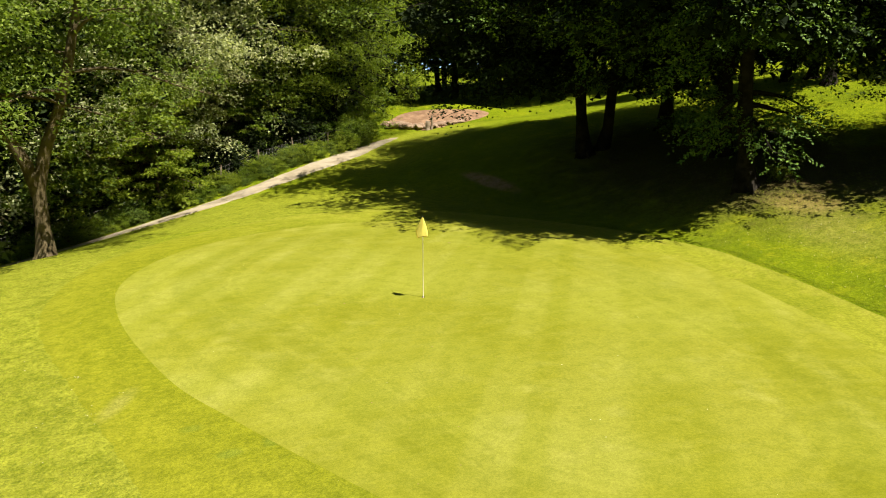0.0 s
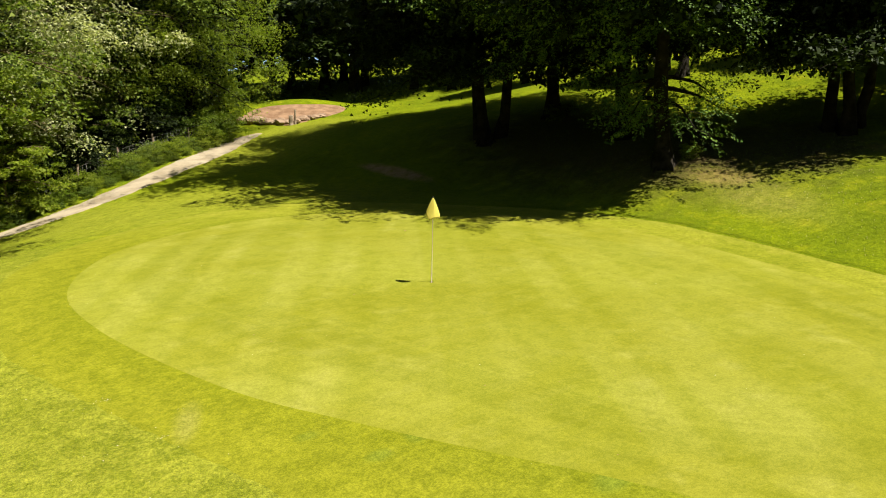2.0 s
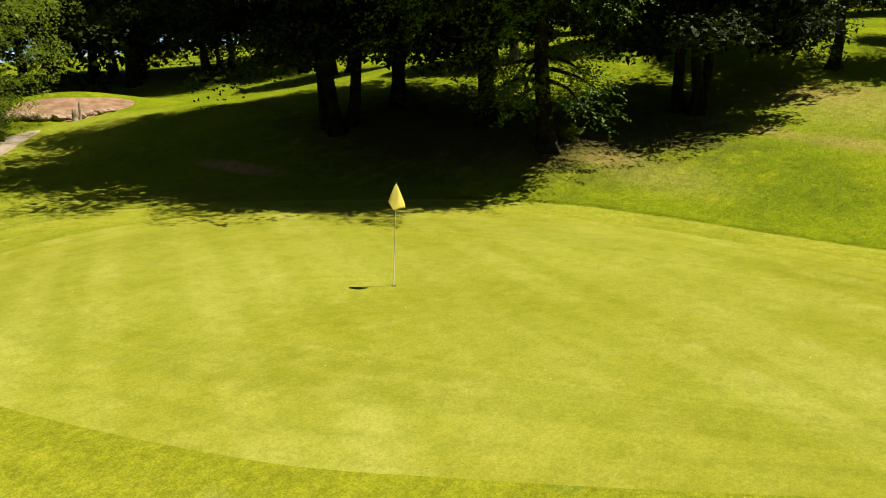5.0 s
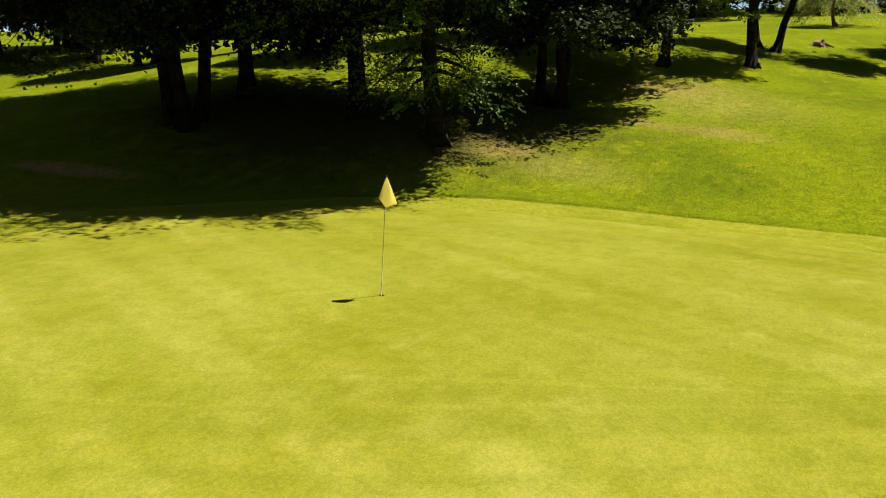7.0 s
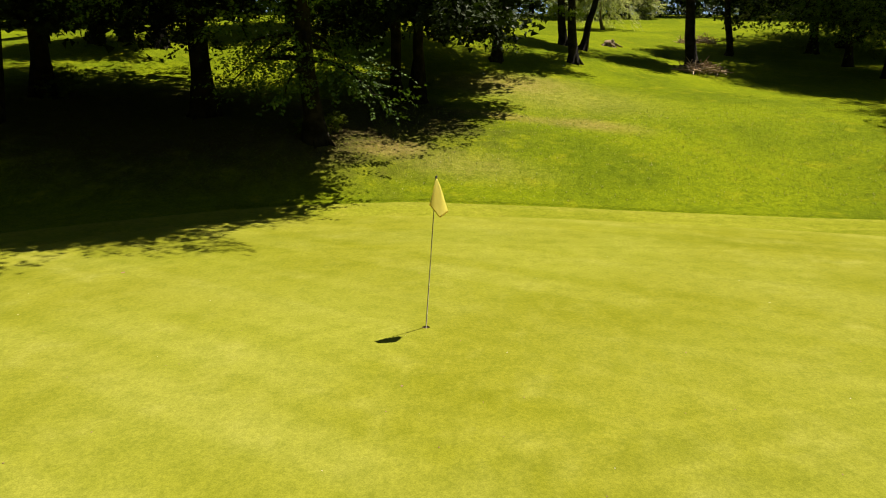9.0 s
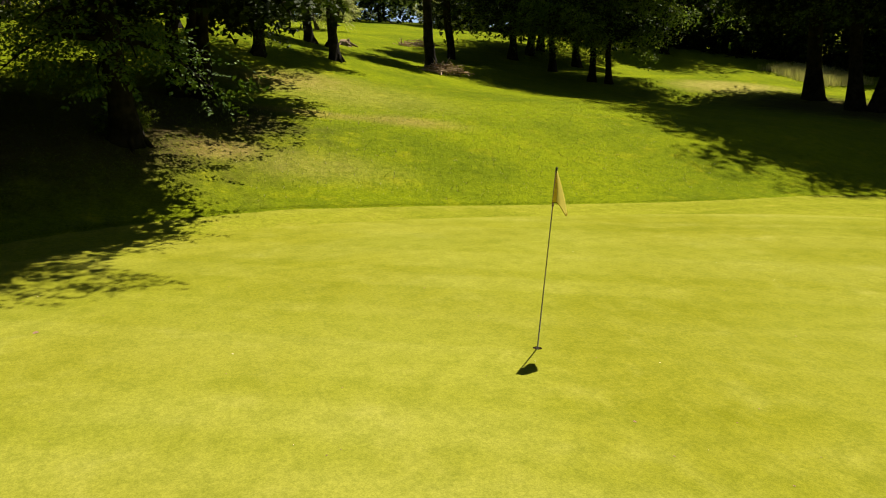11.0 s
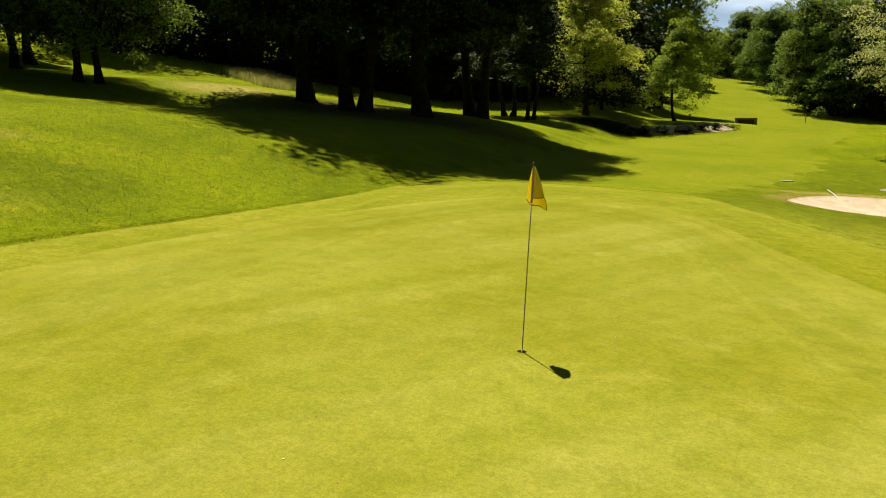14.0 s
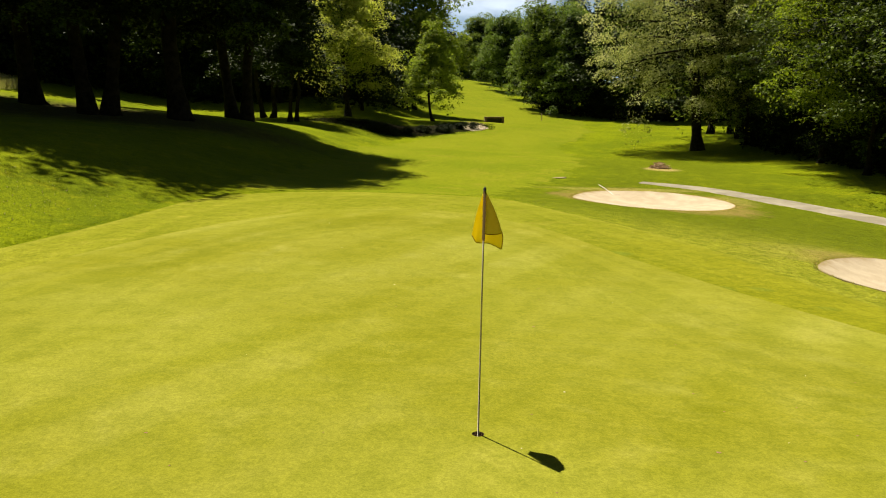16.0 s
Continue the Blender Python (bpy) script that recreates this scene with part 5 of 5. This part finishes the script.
# ---- the flagstick ----
def flagstick():
    thing = empty("flagstick", pose(0, 0, 0), "leaning golf flagstick with a limp yellow flag, standing in the hole", "flagstick")
    top = np.array([0.043, 0.157, 2.13])
    b = Builder()
    b.tube([top * -0.05, top * 0.5, top * 0.985], [0.0085, 0.0078, 0.007], 12)
    part("pole", b.mesh("pole", M_POLE), thing, "thin pale stick")
    b = Builder()
    b.tube([top * 0.985, top * 0.992, top], [0.012, 0.014, 0.005], 12)
    part("knob", b.mesh("knob", M_BLACK), thing)
    b = Builder()
    b.tube([top * 0.79, top * 0.985], [0.0125, 0.0125], 12)
    part("sleeve", b.mesh("sleeve", M_SLEEVE), thing)
    nu, nv = 40, 24
    u, v = np.meshgrid(np.linspace(0, 1, nu), np.linspace(0, 1, nv), indexing="ij")
    key_u = [0, 0.2, 0.42, 0.5, 0.6, 0.75, 0.88, 1.0]
    fx = np.interp(u, key_u, [0.0, 0.085, 0.162, 0.175, 0.15, 0.04, -0.055, -0.112])
    fy = np.interp(u, key_u, [0.0, -0.04, -0.055, 0.0, 0.085, 0.165, 0.205, 0.14])
    fall = np.interp(u, key_u, [-0.06, -0.07, -0.06, 0.0, 0.12, 0.05, 0.04, -0.02])
    open_ = (0.06 + 0.94 * v**0.9)
    ripple = 0.012 * np.sin(u * 17 + v * 3) * v
    z = 2.09 - 0.40 * v - fall * v - 0.02 * np.sin(u * 9) * v
    x, y = fx * open_ + ripple + 0.043 * z / 2.13, fy * open_ + ripple * 0.8 + 0.157 * z / 2.13
    i, j = np.meshgrid(np.arange(nu - 1), np.arange(nv - 1), indexing="ij")
    a = i * nv + j
    cloth = part("flag", mesh_of("flag", np.stack([x, y, z], -1).reshape(-1, 3), np.stack([a, a + 1, a + nv + 1, a + nv], -1).reshape(-1, 4), M_FLAG), thing, "limp folded yellow cloth")
    for mod in (cloth.modifiers.new("thick", "SOLIDIFY"),):
        mod.thickness = 0.0015
    b = Builder()
    b.tube(np.stack([x[:, -1], y[:, -1], z[:, -1]], -1), np.full(nu, 0.0035), 5)
    part("hem", b.mesh("hem", M_FLAG_HEM), cloth)
    return thing


flagstick()
cup = empty("hole_cup", pose(0, 0, 0), "round golf hole with pale liner sunk in the green", "golf hole")
b = Builder()
b.tube([(0, 0, -0.17), (0, 0, -0.052)], [0.053, 0.053], 28, cap=False)
part("liner", b.mesh("liner", M_CUP), cup, "pale liner")
b = Builder()
b.tube([(0, 0, -0.06), (0, 0, -0.001)], [0.0538, 0.0538], 28, cap=False)
part("soil_rim", b.mesh("soil_rim", M_BROWN), cup)
b = Builder()
b.tube([(0, 0, -0.175), (0, 0, -0.165)], [0.0535, 0.0535], 28)
part("base", b.mesh("base", M_BLACK), cup)


# ---- small things ----
def stone_mesh(seed, size):
    rng = np.random.default_rng(seed)
    bm = bmesh.new()
    bmesh.ops.create_icosphere(bm, subdivisions=2, radius=size)
    for v in bm.verts:
        n = noise.noise(v.co * (1.6 / size) + Vector((seed * 7.1, 0, 0)))
        v.co *= 1 + 0.35 * n
        v.co.z *= 0.62
    me = bpy.data.meshes.new("stone")
    bm.to_mesh(me)
    bm.free()
    me.materials.append(M_STONE)
    return me


STONES = [stone_mesh(s, 0.3) for s in range(5)]
rng = np.random.default_rng(21)
for i in range(34):
    s = i / 33
    x, y = -7.1 - 5.4 * s + rng.uniform(-0.2, 0.2), np.interp(s, [0, 0.22, 0.4, 1.0], [-37.2, -35.4, -33.6, -35.2]) + rng.uniform(-0.3, 0.3)
    k = rng.uniform(0.8, 1.7) * (1.0 - 0.45 * s)
    ob = new("stone", STONES[i % 5])
    ob.matrix_basis = Matrix.Translation((x, y, H(x, y) + 0.12 * k)) @ Matrix.Rotation(rng.uniform(0, 6.28), 4, "Z") @ Matrix.Diagonal((k * 1.4, k, k, 1))
    tagged(ob, "rough red-brown stone in the row edging the bare earth", "stone", "stone row")


def post(name, x, y, tall, r, material, label, category, group=""):
    ob = empty(name, pose(x, y, H(x, y)), label, category, group)
    b = Builder()
    b.tube([(0, 0, -0.2), (0.01, 0, tall * 0.5), (0, 0.01, tall - 0.02), (0, 0.01, tall)], [r, r * 0.98, r * 0.95, r * 0.7], 8)
    part("shaft", b.mesh("shaft", material), ob)
    return ob


post("marker_post", -9.3, -32.9, 1.0, 0.07, M_WOOD, "weathered wooden marker post by the bare earth", "post", "marker posts")
post("marker_post", -9.0, -32.9, 0.66, 0.17, M_WOOD, "short thick sawn wooden post by the bare earth", "post", "marker posts")
post("distance_post", 9.5, 118.0, 1.2, 0.06, M_WOOD, "small red-brown distance post on the fairway edge", "post")

# wire fence along the wood
fence = empty("wire_fence", pose(0, 0, 0), "old wire mesh fence on rough wooden posts beside the path", "fence")
line = np.array([(15.5, -19.8), (12.0, -21.0), (9.2, -22.3), (7.0, -23.4), (5.1, -24.7), (2.9, -26.4), (0.8, -28.1), (-1.6, -30.2), (-3.7, -32.0)])
b = Builder()
b.tube([(0, 0, -0.3), (0.01, 0, 0.7), (0, 0.01, 1.36), (0, 0.01, 1.4)], [0.055, 0.052, 0.05, 0.03], 8)
post_me = b.mesh("fence_post", M_WOOD)
for i, (x, y) in enumerate(line):
    ob = part("fence_post", post_me, fence)
    ob.matrix_basis = pose(x, y, H(x, y), 3 * math.sin(i * 3.1), 3 * math.cos(i * 1.7), 40 * i)
t = np.linspace(0, len(line) - 1, 90)
fl = np.stack([np.interp(t, np.arange(len(line)), line[:, k]) for k in (0, 1)], -1)
fz = np.array([H(x, y) for x, y in fl])
for k in range(6):
    b = Builder()
    b.tube(np.c_[fl, fz + 0.1 + 0.22 * k + 0.02 * np.sin(t * 2 + k)], np.full(len(t), 0.004), 4)
    part("wire", b.mesh("wire", M_WIRE), fence)
b = Builder()
for i in range(len(t)):
    b.tube([(*fl[i], fz[i] + 0.1), (*fl[i], fz[i] + 1.2)], [0.003, 0.003], 4)
tagged(part("mesh_wires", b.mesh("mesh_wires", M_WIRE), fence), kind="stuff")

# rake in the bunker
rake = empty("bunker_rake", pose(5.95, 27.75, H(5.95, 27.75) - 0.2, 0, 0, 104), "long-handled bunker rake lying across the sand edge", "rake")
b = Builder()
b.tube([(0, 0, 0.06), (0.5, 0, 0.17), (1.0, 0, 0.27), (1.7, 0, 0.36)], [0.02, 0.02, 0.02, 0.02], 8)
part("handle", b.mesh("handle", M_STEEL), rake, "pale metal handle")
b = Builder()
b.tube([(0, -0.32, 0.05), (0, 0.32, 0.05)], [0.03, 0.03], 8)
for k in range(11):
    b.tube([(0, -0.3 + 0.06 * k, 0.05), (0.02, -0.3 + 0.06 * k, -0.05)], [0.01, 0.006], 5)
part("head", b.mesh("head", M_BLACK), rake)


# stumps and brushwood heaps
def heap(name, x, y, reach, tall, count, seed, material, label):
    rng = np.random.default_rng(seed)
    b = Builder()
    for _ in range(count):
        a, r = rng.uniform(0, 6.28), reach * rng.uniform(0, 1) ** 0.6
        p = np.array([r * math.cos(a), r * math.sin(a), tall * (1 - (r / reach) ** 2) * rng.uniform(0, 1)])
        d = unit(rng.normal(0, 1, 3) * np.array([1, 1, 0.35])) * rng.uniform(0.2, 0.5) * reach
        b.tube([p - d, p + rng.normal(0, 0.03, 3), p + d], [0.03, 0.025, 0.012], 5)
    ob = new(name, b.mesh(name, material))
    ob.matrix_basis = pose(x, y, H(x, y) + 0.03)
    return tagged(ob, label, "brushwood", kind="stuff")


heap("brushwood", 10.4, 38.0, 0.5, 0.32, 110, 1, M_TWIG, "heap of dry reddish cuttings on bare ground")
heap("brushwood", -34.8, 13.8, 1.5, 0.5, 160, 2, M_TWIG, "pale heap of dead twigs at the foot of a tree")
heap("brushwood", -50.3, 18.3, 1.5, 0.5, 120, 3, M_TWIG, "reddish heap of dead cuttings on the lawn")
stump = empty("tree_stump", pose(-42.5, 10.0, H(-42.5, 10.0)), "broad cut tree stump of bare brown wood on the lawn", "stump")
b = Builder()
b.tube([(0, 0, -0.2), (0, 0, 0.04), (0.02, 0, 0.18), (0.02, 0, 0.3), (0.03, 0, 0.33)], [0.62, 0.46, 0.38, 0.36, 0.32], 14)
b.tube([(0.24, 0.14, 0.15), (0.28, 0.17, 0.36), (0.3, 0.18, 0.44)], [0.13, 0.1, 0.04], 7)
b.tube([(-0.24, -0.08, 0.15), (-0.28, -0.08, 0.4)], [0.12, 0.07], 7)
for a in range(6):
    b.tube([(0.35 * math.cos(a * 1.05), 0.35 * math.sin(a * 1.05), 0.14), (0.62 * math.cos(a * 1.05 + 0.15), 0.62 * math.sin(a * 1.05 + 0.15), 0.02), (0.9 * math.cos(a * 1.05 + 0.25), 0.9 * math.sin(a * 1.05 + 0.25), -0.1)], [0.1, 0.08, 0.03], 6)
part("stump_wood", b.mesh("stump_wood", M_BROWN), stump)

# ditch with culvert
ditch = loop([(-17.0, 62.0), (-9.5, 62.2), (-3.0, 66.5), (0.5, 72.0), (-1.5, 74.5), (-7.0, 71.0), (-13.0, 68.0)], 90)
sheet("ditch_bed", ditch, (-7.5, 67.5), M_SHADED_MUD, 0.045, 12, label="wet mud in the bed of a weedy ditch, tree shade put into its colour", category="ditch")
sheet("bare_earth", loop([(-2.4, 69.1), (-2.1, 72.2), (-1.1, 73.8), (0.1, 72.2), (0.4, 70.6), (-0.8, 68.6)], 60), (-1.0, 71.1), M_GRAVEL, 0.05, 10, label="small patch of bare sandy soil before the culvert", category="earth")
culvert = empty("culvert", pose(1.3, 93.5, H(1.3, 93.5), 0, 0, 8), "low concrete culvert mouth with stones by the fairway", "culvert")
bm = bmesh.new()
for cx, cz, sx, sz in ((-1.15, 0.4, 0.3, 0.8), (1.15, 0.4, 0.3, 0.8), (0, 0.9, 2.6, 0.22)):
    r = bmesh.ops.create_cube(bm, size=1.0)
    bmesh.ops.scale(bm, vec=(sx, 0.8, sz), verts=r["verts"])
    bmesh.ops.translate(bm, vec=(cx, 0, cz), verts=r["verts"])
bmesh.ops.bevel(bm, geom=bm.edges[:], offset=0.03, segments=1, affect="EDGES")
part_bm("headwall", bm, M_BROWN, culvert)
# plain black slab across the culvert mouth
bm = bmesh.new()
r = bmesh.ops.create_cube(bm, size=1.0)
bmesh.ops.scale(bm, vec=(2.1, 0.1, 0.8), verts=r["verts"])
bmesh.ops.translate(bm, vec=(0, 0.36, 0.4), verts=r["verts"])
part_bm("mouth_slab", bm, M_BLACK, culvert)


# ---- grass and reeds ----
def blades(name, x, y, tall, wide, per, seed, material, label, category, flop=0.5):
    """Tufts of pointed blades at the given places."""
    rng = np.random.default_rng(seed)
    n = len(x)
    base = np.stack([x, y, height(x, y) - hollow(x, y)], -1)
    base = np.repeat(base, per, 0) + np.c_[rng.normal(0, tall * 0.5, (n * per, 2)), np.zeros(n * per)]
    a = rng.uniform(0, 2 * math.pi, n * per)
    d = np.stack([np.cos(a), np.sin(a), 0 * a], -1)
    s = np.stack([-np.sin(a), np.cos(a), 0 * a], -1)
    h_ = tall * rng.uniform(0.5, 1.3, (n * per, 1))
    tip = base + d * h_ * flop * rng.uniform(0.2, 1.2, (n * per, 1)) + np.array([0, 0, 1.0]) * h_
    w = wide * rng.uniform(0.7, 1.3, (n * per, 1))
    v = np.stack([base - s * w - [0, 0, 0.02], base + s * w - [0, 0, 0.02], tip], 1).reshape(-1, 3)
    ob = new(name, mesh_of(name, v, np.arange(len(v)).reshape(-1, 3), material, smooth=False))
    return tagged(ob, label, category, kind="stuff")


rng = np.random.default_rng(77)
gx_, gy_ = rng.uniform(-26, 14, 110000), rng.uniform(-12, 27, 110000)
keep = (in_collar(gx_, gy_) > 1.01) & (gy_ < 19) & ((gx_ < 2) | (rng.uniform(0, 1, 110000) < 0.3)) & (in_a(gx_, gy_) > 1.03) & (in_b(gx_, gy_) > 1.03) & (rng.uniform(0, 1, 110000) < np.where(np.hypot(gx_ + 15.5, gy_ + 8.5) < 5.5, 0.15, 1.0))
blades("grass", gx_[keep], gy_[keep], 0.034, 0.0065, 3, 78, M_BLADE, "rough grass blades on the bank and round the green", "grass", 1.9)
ang = rng.uniform(-math.pi, math.pi, 9000)
out = radius_of(COLLAR, (0, 0))(ang) * rng.normal(1.008, 0.008, 9000)
ex, ey = out * np.cos(ang), out * np.sin(ang)
west = (ex < 1) & (ey > -9) & (ey < 13)
blades("grass", ex[west], ey[west], 0.034, 0.006, 3, 81, M_BLADE, "ragged longer grass along the mown edge of the apron", "grass", 1.1)
for curve, mid in ((BUNKER_A, (7, 24.8)), (BUNKER_B, (9.6, 9.8))):
    ang = rng.uniform(-math.pi, math.pi, 700)
    out = radius_of(curve, mid)(ang) * rng.normal(1.02, 0.02, 700)
    blades("grass", mid[0] + out * np.cos(ang), mid[1] + out * np.sin(ang), 0.03, 0.006, 3, 82, M_STRAW, "thin dry grass fringe on the bunker lip", "grass", 1.6)
rx, ry = rng.uniform(-18, 1, 9000), rng.uniform(61, 75, 9000)
rim = np.abs(inside(ditch, (-7.5, 67.5))(rx, ry) - 0.92) < 0.3
blades("reeds", rx[rim], ry[rim], 0.17, 0.012, 3, 79, M_WEED, "tall reeds and weeds along the ditch", "reeds", 0.35)
wx, wy = rng.uniform(-50, -43, 2500), rng.uniform(56, 63, 2500)
blades("tall_grass", wx, wy, 0.75, 0.02, 4, 80, M_REED, "pale tall grasses by the far trees", "grass", 0.4)

# pale flecks and clover heads on the grass
rng = np.random.default_rng(31)
fx_, fy_ = rng.uniform(-8, 9, 110), rng.uniform(-9, 14, 110)
fx_[:30], fy_[:30] = rng.normal(7.9, 0.8, 30), rng.normal(2.0, 3.0, 30)
for k, (x, y) in enumerate([(7.68, 2.42)] * 12 + [(7.2, 4.18)] * 6 + [(7.65, 5.6)] * 5):
    fx_[30 + k], fy_[30 + k] = x + rng.normal(0, 0.07), y + rng.normal(0, 0.05)
v, f = [], []
for x, y in zip(fx_, fy_):
    z, r = H(x, y) + 0.024, rng.uniform(0.005, 0.012)
    k = len(v)
    v += [(x + r, y, z), (x, y + r, z + 0.004), (x - r, y, z), (x, y - r, z + 0.004), (x, y, z + 0.4 * r)]
    f += [(k, k + 1, k + 4), (k + 1, k + 2, k + 4), (k + 2, k + 3, k + 4), (k + 3, k, k + 4)]
tagged(new("fallen_petals", mesh_of("fallen_petals", np.array(v), np.array(f), M_WHITE, False)), "scattered pale petals and flecks on the mown grass", "petals", kind="stuff")


rng = np.random.default_rng(37)
cx_, cy_ = rng.uniform(-20, -10, 900), rng.uniform(-2, 14, 900)
lawn = (in_collar(cx_, cy_) > 1.02)
v, f = [], []
for x, y in zip(cx_[lawn], cy_[lawn]):
    z, r = H(x, y) + 0.035, rng.uniform(0.008, 0.017)
    k = len(v)
    v += [(x + r, y, z), (x, y + r, z), (x - r, y, z), (x, y - r, z), (x, y, z + r), (x, y, z - 0.04)]
    f += [(k, k + 1, k + 4), (k + 1, k + 2, k + 4), (k + 2, k + 3, k + 4), (k + 3, k, k + 4), (k + 1, k, k + 5), (k + 2, k + 1, k + 5), (k + 3, k + 2, k + 5), (k, k + 3, k + 5)]
tagged(new("clover_heads", mesh_of("clover_heads", np.array(v), np.array(f), M_CLOVER, False)), "pale clover heads dotted over the rough grass bank", "clover", kind="stuff")


# undergrowth at the foot of the woods, mostly with shade put into its leaf colour
rng = np.random.default_rng(43)
for i in range(20):
    s = i / 19
    x, y = np.interp(s, [0, 0.4, 0.7, 1], [24.3, 24.8, 23.6, 22.2]) + rng.uniform(-0.6, 0.8), 63.0 - 38.0 * s + rng.uniform(-0.7, 0.7)
    plant("woodland_bush", KIT["bush_shaded" if i % 4 else "bush"], x, y, "tangled bush filling the dark shade at the foot of the wood", "bush", "wood bushes", rng.uniform(0, 360), rng.uniform(0.7, 1.3))
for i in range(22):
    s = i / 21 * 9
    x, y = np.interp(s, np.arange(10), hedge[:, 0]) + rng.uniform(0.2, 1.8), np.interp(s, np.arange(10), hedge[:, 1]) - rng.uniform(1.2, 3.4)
    plant("woodland_bush", KIT["bush_shaded" if i % 3 else "bush"], x, y, "tangled bush filling the dark shade behind the wire fence", "bush", "wood bushes", rng.uniform(0, 360), rng.uniform(0.6, 1.2))

# shade-black bushes make the dark strip beneath the far trees
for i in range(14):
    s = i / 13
    plant("woodland_bush", KIT["bush_shaded"], 12.5 + 34.0 * s + rng.uniform(-0.8, 0.8), 141.5 - 12.0 * min(1, 3 * s) - 9.0 * s + rng.uniform(-1, 1), "tangled bush under the far fairway trees, shade put into its colour", "bush", "wood bushes", rng.uniform(0, 360), rng.uniform(1.6, 2.6))

# low bushes along the ditch, blackened for the tree shade there; ivy at a trunk's foot
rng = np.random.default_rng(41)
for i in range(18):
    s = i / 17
    plant("ditch_bush", KIT["bush_shaded"], -11.0 + 9.4 * s + rng.uniform(-0.4, 0.4), 61.2 + 7.4 * s + rng.uniform(-0.5, 2.0), "low weedy bush on the ditch bank, tree shade put into its colour", "bush", "ditch bushes", rng.uniform(0, 360), rng.uniform(0.18, 0.32))
for x, y, s in [(-16.9, -14.2, 0.32), (-15.9, -14.0, 0.28), (-13.2, -4.6, 0.2), (-13.9, -3.9, 0.22)]:
    plant("ivy", KIT["bush_bright"], x, y, "tuft of ivy and weeds at the foot of a hornbeam", "ivy", "ivy tufts", rng.uniform(0, 360), s)

# flat pale slab beside the fairway
bm = bmesh.new()
bmesh.ops.create_cone(bm, cap_ends=True, segments=18, radius1=0.45, radius2=0.4, depth=0.08)
for q in bm.verts:
    q.co.y *= 0.55
    q.co.x += 0.04 * math.sin(q.co.y * 19)
me = bpy.data.meshes.new("flat_stone")
bm.to_mesh(me)
bm.free()
me.materials.append(M_GRAVEL)
slab = new("flat_stone", me)
slab.matrix_basis = pose(3.9, 32.4, H(3.9, 32.4) - 0.005, 0, 0, 10)
tagged(slab, "flat pale stone set in the grass beside the fairway", "stone")

# ball marks: small dents of bare soil in the putting surface
v, f = [], []
for x, y, r in [(2.0, -0.15, 0.022), (4.6, 1.6, 0.02), (0.7, 3.4, 0.018), (2.4, 5.6, 0.016), (1.6, 8.2, 0.016), (-2.8, -0.3, 0.018), (-2.3, -5.4, 0.05), (3.4, -3.0, 0.014)] + [(rng.uniform(-6, 5), rng.uniform(-7, 9), rng.uniform(0.007, 0.014)) for _ in range(60)]:
    k, z = len(v), H(x, y) + 0.0235
    ring = [(x + r * math.cos(q) * (1 + 0.3 * math.sin(3 * q + x)), y + 0.7 * r * math.sin(q), z) for q in np.linspace(0, 2 * math.pi, 9)[:-1]]
    v += ring + [(x, y, z + 0.004)]
    f += [(k + n, k + (n + 1) % 8, k + 8) for n in range(8)]
tagged(new("ball_marks", mesh_of("ball_marks", np.array(v), np.array(f), M_EARTH, False)), "small dark ball marks dented into the green", "ball marks", kind="stuff")
